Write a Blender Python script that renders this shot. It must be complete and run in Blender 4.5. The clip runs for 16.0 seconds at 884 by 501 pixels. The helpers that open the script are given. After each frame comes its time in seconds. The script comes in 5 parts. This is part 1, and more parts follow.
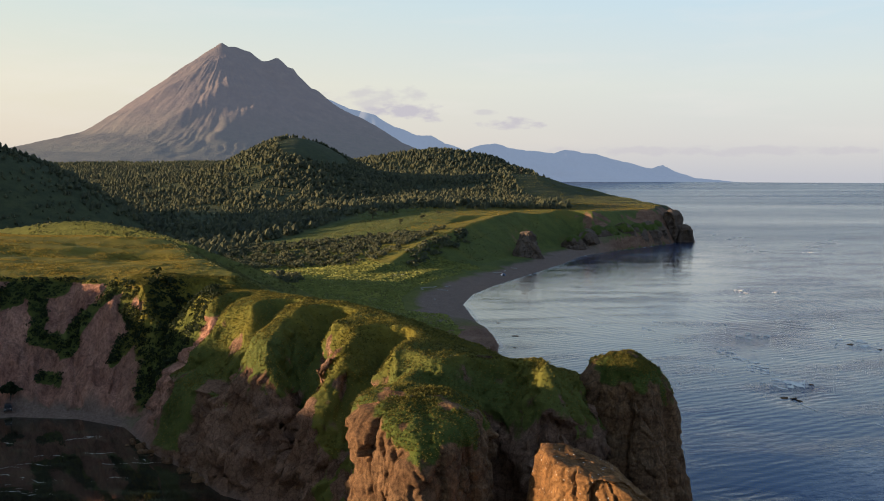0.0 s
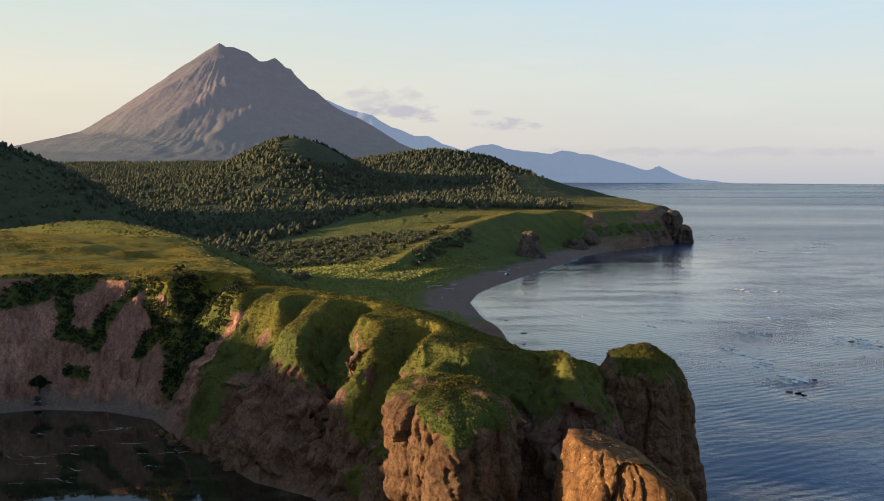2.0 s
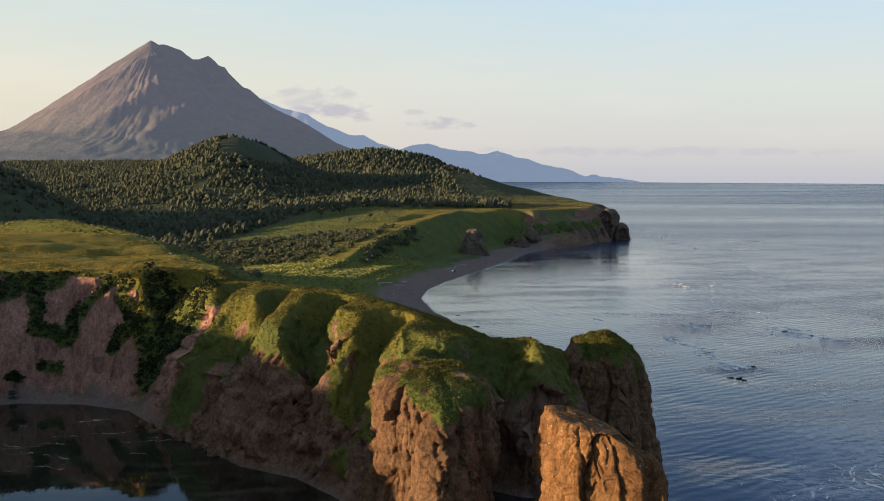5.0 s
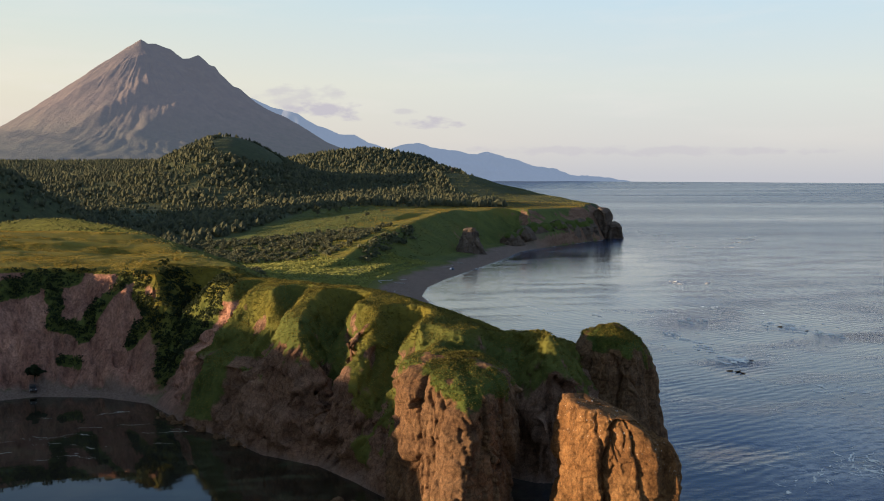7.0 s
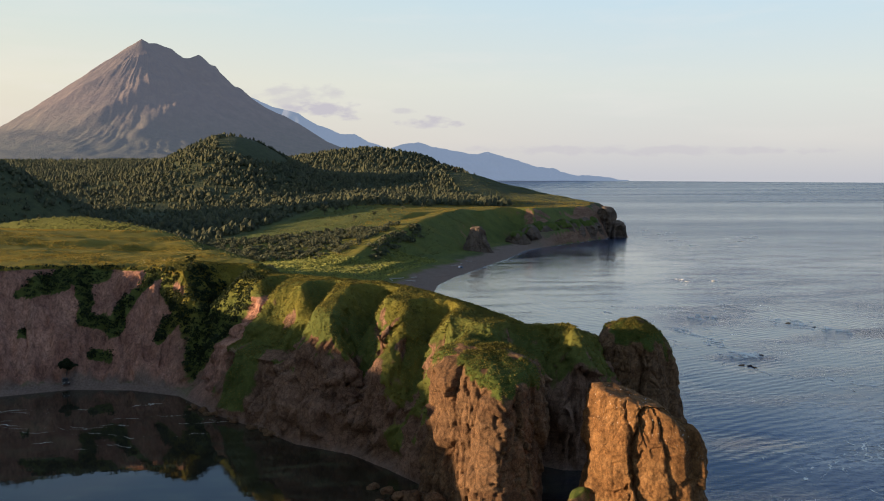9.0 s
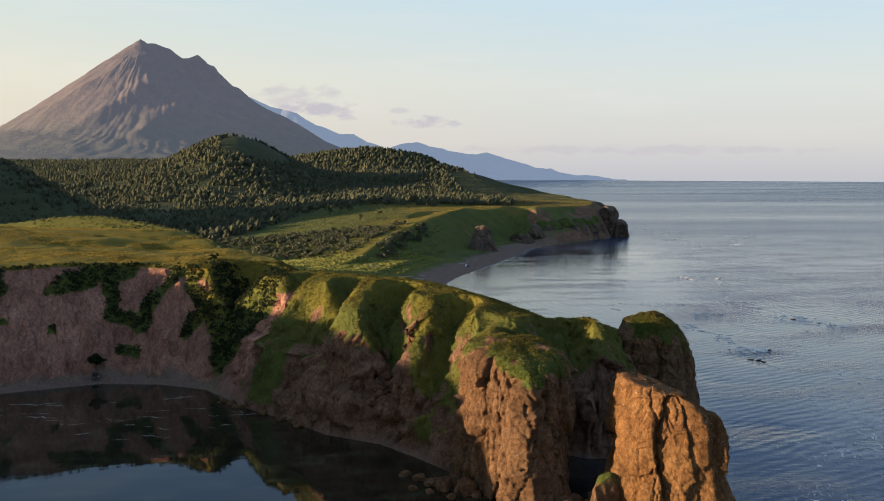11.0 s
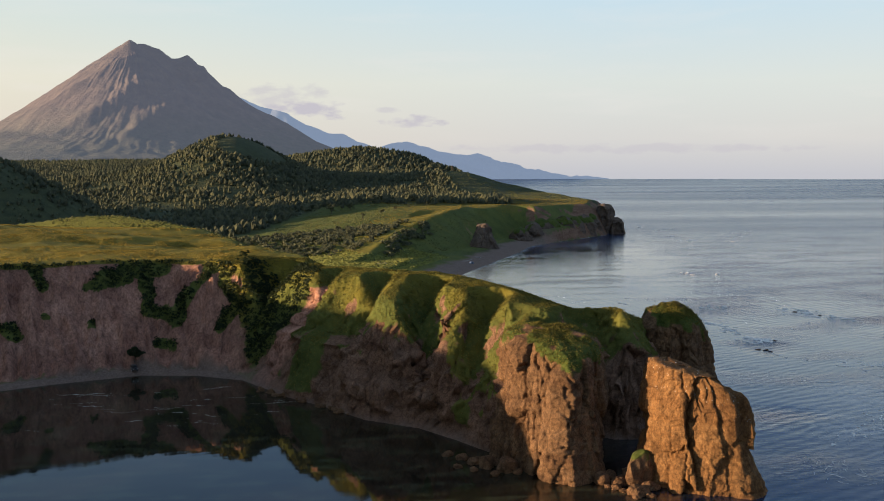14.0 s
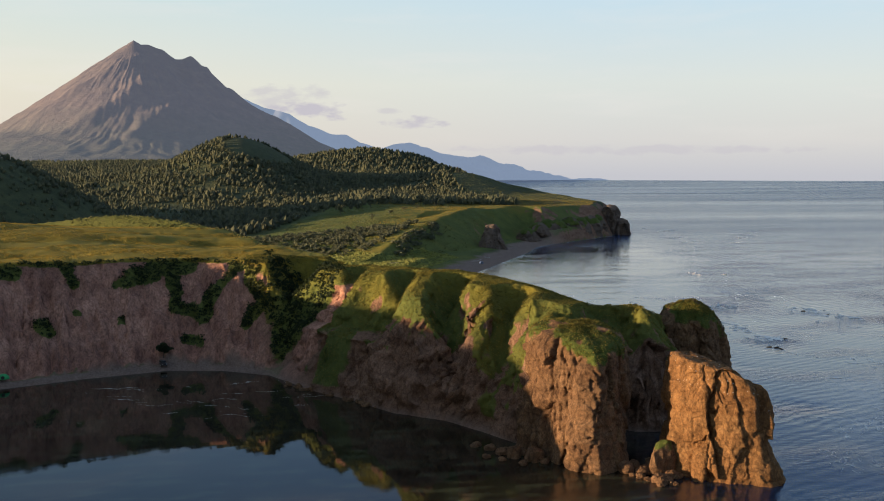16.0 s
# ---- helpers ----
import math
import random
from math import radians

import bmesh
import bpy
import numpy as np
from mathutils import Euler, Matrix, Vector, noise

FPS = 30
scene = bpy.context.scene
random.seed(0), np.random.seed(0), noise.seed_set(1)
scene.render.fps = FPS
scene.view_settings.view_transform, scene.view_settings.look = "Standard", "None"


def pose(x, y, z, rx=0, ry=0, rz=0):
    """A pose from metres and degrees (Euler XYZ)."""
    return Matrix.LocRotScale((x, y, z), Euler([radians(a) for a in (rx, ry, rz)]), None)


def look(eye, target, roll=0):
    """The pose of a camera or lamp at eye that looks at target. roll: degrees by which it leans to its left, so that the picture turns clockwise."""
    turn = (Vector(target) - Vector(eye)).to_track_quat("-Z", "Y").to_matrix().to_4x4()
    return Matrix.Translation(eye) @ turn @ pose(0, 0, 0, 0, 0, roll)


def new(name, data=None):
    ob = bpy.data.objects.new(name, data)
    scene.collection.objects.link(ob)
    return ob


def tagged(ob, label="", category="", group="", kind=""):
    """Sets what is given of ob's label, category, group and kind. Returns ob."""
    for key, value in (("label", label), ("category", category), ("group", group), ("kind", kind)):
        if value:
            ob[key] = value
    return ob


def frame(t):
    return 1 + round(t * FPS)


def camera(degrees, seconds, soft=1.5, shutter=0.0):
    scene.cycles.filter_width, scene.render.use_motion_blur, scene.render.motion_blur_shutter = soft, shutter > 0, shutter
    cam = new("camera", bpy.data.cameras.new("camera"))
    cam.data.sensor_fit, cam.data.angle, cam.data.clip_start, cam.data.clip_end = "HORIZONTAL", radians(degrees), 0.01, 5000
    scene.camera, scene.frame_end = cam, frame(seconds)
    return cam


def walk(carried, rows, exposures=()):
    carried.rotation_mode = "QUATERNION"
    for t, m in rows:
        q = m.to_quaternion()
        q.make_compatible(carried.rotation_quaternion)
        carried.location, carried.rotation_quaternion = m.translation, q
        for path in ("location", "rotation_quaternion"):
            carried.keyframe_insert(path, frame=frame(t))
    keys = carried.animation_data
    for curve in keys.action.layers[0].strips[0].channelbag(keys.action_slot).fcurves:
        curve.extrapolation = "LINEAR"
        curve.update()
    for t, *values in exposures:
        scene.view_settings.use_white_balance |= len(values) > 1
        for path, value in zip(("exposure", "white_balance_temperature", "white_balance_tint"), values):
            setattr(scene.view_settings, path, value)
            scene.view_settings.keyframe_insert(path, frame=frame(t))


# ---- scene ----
cam = camera(48.0, 16.0, soft=1.0)
PATH = [
    (0, (-1.242, 0.001, 61.141), (-1.123, 1.992, 60.993), 0.2),
    (0.5, (-2.792, -1.955, 61.108), (-2.672, 0.036, 60.961), 0.2),
    (1, (-4.286, -3.797, 61.062), (-4.165, -1.806, 60.915), 0.3),
    (1.5, (-5.773, -5.683, 61.044), (-5.652, -3.692, 60.897), 0.2),
    (2, (-7.244, -7.717, 61.051), (-7.117, -5.727, 60.904), 0.3),
    (2.5, (-8.755, -9.879, 61.047), (-8.597, -7.891, 60.9), 0.3),
    (3, (-10.332, -12.064, 61.053), (-10.14, -10.078, 60.907), 0.3),
    (3.5, (-11.835, -14.177, 61.081), (-11.621, -12.194, 60.935), 0.3),
    (4, (-13.403, -16.222, 61.072), (-13.172, -14.241, 60.925), 0.3),
    (6.5, (-21.523, -25.637, 60.891), (-21.244, -23.662, 60.743), 0.3),
    (7, (-23.305, -27.323, 60.88), (-23.025, -25.348, 60.731), 0.3),
    (7.5, (-25.11, -29.009, 60.826), (-24.829, -27.035, 60.676), 0.3),
    (8, (-26.912, -30.708, 60.797), (-26.63, -28.734, 60.646), 0.3),
    (8.5, (-28.823, -32.395, 60.729), (-28.541, -30.42, 60.579), 0.3),
    (9, (-30.734, -34.104, 60.69), (-30.452, -32.13, 60.54), 0.3),
    (11.5, (-40.199, -42.861, 60.553), (-39.907, -40.888, 60.402), 0.2),
    (12, (-42.295, -44.727, 60.524), (-41.994, -42.755, 60.372), 0.2),
    (12.5, (-44.532, -46.717, 60.51), (-44.222, -44.747, 60.358), 0.1),
    (13, (-46.78, -48.8, 60.499), (-46.468, -46.83, 60.347), 0.1),
    (13.5, (-49.02, -50.852, 60.504), (-48.707, -48.883, 60.351), 0.1),
    (14, (-51.12, -52.839, 60.508), (-50.809, -50.87, 60.356), 0.0),
    (14.5, (-53.093, -54.741, 60.485), (-52.783, -52.771, 60.334), 0.1),
    (15, (-54.947, -56.588, 60.48), (-54.637, -54.618, 60.329), 0.1),
    (15.5, (-56.707, -58.36, 60.477), (-56.399, -56.39, 60.326), 0.1),
    (16, (-58.528, -60.057, 60.498), (-58.219, -58.087, 60.348), 0.1),
]
walk(cam, [(t, look(eye, target, roll)) for t, eye, target, roll in PATH])

# ---- light ----
SUN_AZ = radians(184)    # way towards the sun, counter-clockwise from +x
SUN_EL = radians(6.6)
sun_way = Vector((math.cos(SUN_AZ) * math.cos(SUN_EL), math.sin(SUN_AZ) * math.cos(SUN_EL), math.sin(SUN_EL)))
sun = new("sun", bpy.data.lights.new("sun", "SUN"))
sun.data.energy, sun.data.angle, sun.data.color = 4.8, radians(0.6), (1.0, 0.715, 0.44)
sun.matrix_world = look(sun_way * 400, (0, 0, 0))


def links(tree):
    def ln(a, b):
        tree.links.new(a, b)
    return ln


world = bpy.data.worlds.new("sky")
scene.world = world
world.use_nodes = True
wt = world.node_tree
wl = links(wt)
wbg = wt.nodes["Background"]
sky = wt.nodes.new("ShaderNodeTexSky")
sky.sky_type, sky.sun_disc = "NISHITA", False
sky.sun_elevation, sky.sun_rotation = SUN_EL, radians(90) - SUN_AZ
sky.air_density, sky.dust_density, sky.ozone_density = 1.0, 1.2, 1.0
wtc = wt.nodes.new("ShaderNodeTexCoord").outputs["Generated"]
wsep = wt.nodes.new("ShaderNodeSeparateXYZ")
wl(wtc, wsep.inputs[0])


def wmix(fac, a, b, mode="MIX"):
    m = wt.nodes.new("ShaderNodeMix")
    m.data_type, m.blend_type = "RGBA", mode
    for sock, val in ((m.inputs[0], fac), (m.inputs[6], a), (m.inputs[7], b)):
        if isinstance(val, (int, float)):
            sock.default_value = val
        elif isinstance(val, tuple):
            sock.default_value = (*val, 1)
        else:
            wl(val, sock)
    return m.outputs[2]


def wramp(fac, *stops):
    r = wt.nodes.new("ShaderNodeValToRGB")
    e = r.color_ramp.elements
    while len(e) < len(stops):
        e.new(0.5)
    for k, (pos, col) in zip(e, stops):
        k.position, k.color = pos, (*col, 1)
    wl(fac, r.inputs[0])
    return r.outputs[0]


def wcalc(op, a, b):
    m = wt.nodes.new("ShaderNodeMath")
    m.operation = op
    for sock, val in zip(m.inputs, (a, b)):
        if isinstance(val, (int, float)):
            sock.default_value = val
        else:
            wl(val, sock)
    return m.outputs[0]


# milky evening haze over the clear sky, warmer towards the sun, with thin cloud low down
# above the view: darkened round Z 0.26 to 0.40 to dim the sea, zenith lifted as fill
haze = wramp(wsep.outputs["Z"], (0.0, (5.3, 5.1, 5.3)), (0.035, (6.3, 5.9, 5.6)), (0.09, (6.6, 6.6, 6.1)), (0.17, (5.4, 6.5, 7.0)), (0.26, (1.7, 2.9, 4.8)), (0.40, (0.95, 1.85, 3.7)), (0.62, (1.7, 2.6, 4.2)), (1.0, (2.2, 3.0, 4.2)))
warm = wramp(wcalc("ADD", wcalc("MULTIPLY", wsep.outputs["X"], -0.5), 0.5), (0.35, (0.93, 0.98, 1.03)), (0.75, (1.1, 1.02, 0.88)))
haze = wmix(1.0, haze, warm, "MULTIPLY")
wmap = wt.nodes.new("ShaderNodeMapping")
wmap.inputs["Scale"].default_value = (1, 1, 5.5)
wl(wtc, wmap.inputs["Vector"])
wn = wt.nodes.new("ShaderNodeTexNoise")
wn.inputs["Scale"].default_value, wn.inputs["Detail"].default_value, wn.inputs["Roughness"].default_value = 5.5, 7, 0.58
wl(wmap.outputs[0], wn.inputs["Vector"])
wmap2 = wt.nodes.new("ShaderNodeMapping")
wmap2.inputs["Scale"].default_value = (1, 1, 2.6)
wl(wtc, wmap2.inputs["Vector"])
wn2 = wt.nodes.new("ShaderNodeTexNoise")
wn2.inputs["Scale"].default_value, wn2.inputs["Detail"].default_value, wn2.inputs["Roughness"].default_value = 38, 6, 0.6
wl(wmap2.outputs[0], wn2.inputs["Vector"])
thin = wcalc("MULTIPLY", wramp(wn.outputs["Fac"], (0.5, (0, 0, 0)), (0.75, (1, 1, 1))), wramp(wsep.outputs["Z"], (0.02, (0.0, 0.0, 0.0)), (0.07, (0.32, 0.32, 0.32)), (0.2, (0.22, 0.22, 0.22)), (0.5, (0.0, 0.0, 0.0))))
skyc = wmix(0.88, sky.outputs[0], haze)
skyc = wmix(thin, skyc, (6.9, 6.5, 6.2))
ratio = wcalc("DIVIDE", wsep.outputs["X"], wsep.outputs["Y"])
for az, el, wide, high, dens in ((0.030, 0.065, 0.036, 0.010, 1.0), (0.0, 0.078, 0.05, 0.012, 0.55), (0.125, 0.0535, 0.030, 0.0065, 0.9), (0.158, 0.052, 0.009, 0.0035, 1.0), (0.105, 0.064, 0.012, 0.003, 0.5), (0.33, 0.026, 0.22, 0.005, 0.5)):
    q = wcalc("ADD", wcalc("POWER", wcalc("ABSOLUTE", wcalc("DIVIDE", wcalc("SUBTRACT", ratio, az), wide), 0), 2),
              wcalc("POWER", wcalc("ABSOLUTE", wcalc("DIVIDE", wcalc("SUBTRACT", wsep.outputs["Z"], el), high), 0), 2))
    q = wcalc("ADD", q, wcalc("MULTIPLY", wcalc("SUBTRACT", wn2.outputs["Fac"], 0.5), 5.0))
    ahead = wcalc("GREATER_THAN", wsep.outputs["Y"], 0.3)
    fac = wcalc("MULTIPLY", wcalc("MULTIPLY", wramp(q, (0.0, (1, 1, 1)), (1.0, (0, 0, 0))), dens), ahead)
    skyc = wmix(fac, skyc, (4.55, 4.35, 4.75))
wl(skyc, wbg.inputs[0])
wbg.inputs[1].default_value = 0.059
scene.view_settings.exposure = 1.1

# ---- noise ----
rng = np.random.default_rng(7)
LAT2 = rng.random((256, 256))
LAT3 = rng.random((64, 64, 64))


def vnoise(x, y):
    xi, yi = np.floor(x).astype(int), np.floor(y).astype(int)
    fx, fy = x - xi, y - yi
    fx, fy = fx * fx * (3 - 2 * fx), fy * fy * (3 - 2 * fy)
    a, b = LAT2[xi & 255, yi & 255], LAT2[(xi + 1) & 255, yi & 255]
    c, d = LAT2[xi & 255, (yi + 1) & 255], LAT2[(xi + 1) & 255, (yi + 1) & 255]
    return (a + (b - a) * fx) * (1 - fy) + (c + (d - c) * fx) * fy


def fbm(x, y, size, octaves=4, shift=0.0):
    """Smooth noise round 0, about -1 to 1, whose largest waves are size metres long."""
    out, amp, tot = 0, 1.0, 0
    for k in range(octaves):
        u, v = x * 0.8 - y * 0.6, x * 0.6 + y * 0.8
        out = out + amp * (vnoise(u / size + shift + 17 * k, v / size + 2 * shift + 9 * k) * 2 - 1)
        tot, amp, size = tot + amp, amp * 0.5, size * 0.49
        x, y = v, u
    return out / tot * 1.6


def vnoise3(x, y, z):
    xi, yi, zi = (np.floor(v).astype(int) for v in (x, y, z))
    f = [v - i for v, i in ((x, xi), (y, yi), (z, zi))]
    fx, fy, fz = (t * t * (3 - 2 * t) for t in f)
    out = 0
    for a in (0, 1):
        for b in (0, 1):
            for c in (0, 1):
                w = (fx if a else 1 - fx) * (fy if b else 1 - fy) * (fz if c else 1 - fz)
                out = out + w * LAT3[(xi + a) & 63, (yi + b) & 63, (zi + c) & 63]
    return out


def fbm3(x, y, z, size, octaves=3, shift=0.0):
    out, amp, tot = 0, 1.0, 0
    for k in range(octaves):
        out = out + amp * (vnoise3(x / size + shift + 5 * k, y / size + 3 * shift, z / size + 11 * k) * 2 - 1)
        tot, amp, size = tot + amp, amp * 0.5, size * 0.47
    return out / tot * 1.6


def blocks(x, y, z, size, seed):
    """Broken rock: a step for each cell of a jittered 3D lattice, and how near the joint between two cells lies."""
    x, y, z = x / size, y / size, z / size
    xi, yi, zi = (np.floor(v).astype(int) for v in (x, y, z))
    f1, f2, step = np.full(x.shape, 9.0), np.full(x.shape, 9.0), np.zeros(x.shape)
    for a in (-1, 0, 1):
        for b in (-1, 0, 1):
            for c in (-1, 0, 1):
                i, j, k = (xi + a + seed) & 63, (yi + b + 3 * seed) & 63, (zi + c) & 63
                dx, dy, dz = xi + a + LAT3[i, j, k] - x, yi + b + LAT3[j, k, i] - y, zi + c + LAT3[k, i, j] - z
                d = np.sqrt(dx * dx + dy * dy + dz * dz)
                val = LAT3[(i + 31) & 63, (j + 17) & 63, k] + 0.9 * ((LAT3[(i + 7) & 63, k, j] - 0.5) * dx + (LAT3[j, (i + 13) & 63, k] - 0.5) * dy + 0.5 * (LAT3[k, (j + 5) & 63, i] - 0.5) * dz)
                near = d < f1
                f2 = np.where(near, f1, np.minimum(f2, d))
                step = np.where(near, val, step)
                f1 = np.where(near, d, f1)
    return step, np.clip(1 - (f2 - f1) / 0.11, 0, 1)


def smooth(a, b, v):
    t = np.clip((v - a) / (b - a), 0, 1)
    return t * t * (3 - 2 * t)


def smax(a, b, k):
    h = np.clip(0.5 + 0.5 * (a - b) / k, 0, 1)
    return b + (a - b) * h + k * h * (1 - h)


def smin(a, b, k):
    return -smax(-a, -b, k)


# ---- plan of the land ----
# points (-520, 112) to (-160, 208): unseen arm, laid out to shadow the headland
COVE_SHORE = [(-4000, 150), (-520, 112), (-330, 98), (-240, 92), (-198, 108), (-174, 160), (-160, 208), (-139, 233), (-118, 244.5), (-95, 254), (-78, 251),
              (-64, 242), (-57, 229), (-52, 219), (-41, 204), (-32, 189), (-20, 179), (-13, 167), (-8, 157), (-2, 150), (6, 147),
              (12, 152), (13, 163), (18, 167), (23, 162), (30, 161), (36, 166), (43, 172), (42, 190), (33, 203), (27, 222), (28, 260), (34, 310)]
FAR_SHORE = [(41, 357), (38, 425), (37.4, 472), (45, 510), (58, 545), (86, 607), (126, 693), (151, 757), (172, 790), (210, 838),
             (255, 895), (266, 906), (275, 926), (290, 970), (325, 1060), (335, 1300), (345, 1800), (330, 3000), (300, 5200), (-4000, 5200)]
COAST = np.array(COVE_SHORE + FAR_SHORE, float)
# points (-330, 140) to (-172, 217) top that unseen shadow-casting arm
PLATEAU = np.array([(-47, 266), (-44, 292), (-60, 335), (-80, 385), (-98, 408), (-125, 425), (-190, 440), (-330, 470), (-900, 520),
                    (-900, 140), (-330, 140), (-243, 134), (-217, 144), (-192, 177), (-172, 217), (-139, 243), (-95, 264), (-64, 252)], float)
SHOULDER = np.array([(-230, 520, 30), (-175, 492, 37), (-150, 480, 40), (-130, 468, 40), (-98, 440, 35.5), (-68, 410, 29), (-51, 388, 25), (-40, 350, 14)], float)
RIDGE = np.array([(-66, 286, 31), (-45, 264, 31), (-29, 237, 32.3), (-13, 214, 33), (-1, 192, 32), (6, 175, 29.5), (12, 170, 29.4), (20, 171, 28.4), (29, 169, 28.3), (36, 174, 25)], float)
SPURS = [np.array(a, float) for a in (
    [(-35, 250, 31.5), (-38.7, 242.7, 24.5), (-47, 236, 15), (-57, 234.5, 3)],
    [(-29, 233, 30.5), (-31, 227, 27), (-36, 223, 21.5), (-47, 216, 4)],
    [(-21, 212, 33), (-23.2, 203, 32.2), (-23.7, 198.6, 30), (-22.6, 190.5, 24)],
    [(-5, 196, 32), (-6, 184, 31), (-8.5, 182, 27.5), (-15, 178.8, 18.5)],
    [(6, 184, 30.5), (4.8, 178, 29.6), (3, 170, 28.5), (1.5, 162, 26)],
    [(8, 190, 30), (20, 200, 25.5), (26, 206, 20)])]
CLAY_SPUR, GREEN_SPUR = SPURS[0], SPURS[1]
GREEN_GULLY = np.array([(-4, 184, 22), (-10, 174, 12), (-14, 167, 3)], float)
GULLIES = [(np.array(a, float), deep, wide) for a, deep, wide in (
    ([(-13, 208), (-17, 198), (-18.5, 186)], 9.5, 6.5), ([(-1, 189), (-5, 178), (-10, 170)], 7.5, 6.0), ([(-24, 226), (-28.5, 213), (-32, 203)], 6.5, 5.5),
    ([(-52, 277), (-57, 264), (-60, 250)], 12.0, 10.0), ([(-36, 245), (-41, 232)], 5.0, 5.0), ([(2, 171), (-5, 164)], 4.0, 4.5))]
SHRUBS = np.array([(-67, 284), (-65, 268), (-63, 257), (-61, 247), (-54, 240), (-46, 240), (-42, 248), (-45, 262), (-50, 272), (-58, 283)], float)
# bushy strips on the clay: from x, z to x, z, and half width
PATCHES = [(-103, 30, -91, 30.5, 3.0), (-108, 28.5, -101, 28.5, 1.8), (-113, 25.5, -101, 26.8, 1.3), (-96, 26, -94, 18, 2.2), (-95, 18, -86, 15.5, 2.6),
           (-86, 15.5, -80.5, 25, 1.7), (-80, 25, -76, 28, 0.9), (-75, 31.5, -62, 31.5, 3.0), (-71.5, 29, -69.5, 24, 1.6), (-68.5, 24, -66, 19, 1.9),
           (-67, 19, -71.5, 13, 1.7), (-128, 31.5, -125, 26, 1.5), (-133, 15, -130, 12, 1.8), (-124, 18, -123, 17, 0.8), (-138, 32.3, -122, 32.6, 0.9),
           (-91, 8.5, -86, 7.5, 1.2), (-111, 15, -110, 14, 0.8), (-150, 32, -142, 30, 2.0), (-148, 14, -144, 8, 1.8)]


def to_line(x, y, line, closed):
    """Distance to a line of points, and the share along it."""
    best, at = np.full(x.shape, 1e9), np.zeros(x.shape)
    n = len(line)
    for i in range(n if closed else n - 1):
        ax, ay = line[i][:2]
        bx, by = line[(i + 1) % n][:2]
        ux, uy = bx - ax, by - ay
        t = np.clip(((x - ax) * ux + (y - ay) * uy) / (ux * ux + uy * uy), 0, 1)
        d = np.hypot(x - ax - t * ux, y - ay - t * uy)
        near = d < best
        best, at = np.where(near, d, best), np.where(near, i + t, at)
    return best, at


def inside(x, y, line):
    odd = np.zeros(x.shape, bool)
    n = len(line)
    for i in range(n):
        ax, ay = line[i][:2]
        bx, by = line[(i + 1) % n][:2]
        if ay == by:
            continue
        odd ^= ((ay > y) != (by > y)) & (x < (bx - ax) * (y - ay) / (by - ay) + ax)
    return odd


def signed(x, y, line):
    d, _ = to_line(x, y, line, True)
    return np.where(inside(x, y, line), d, -d)


def cone(x, y, cx, cy, rx, ry, turn=0.0):
    c, s = math.cos(turn), math.sin(turn)
    u, v = ((x - cx) * c + (y - cy) * s) / rx, (-(x - cx) * s + (y - cy) * c) / ry
    return np.exp(-(u * u + v * v))


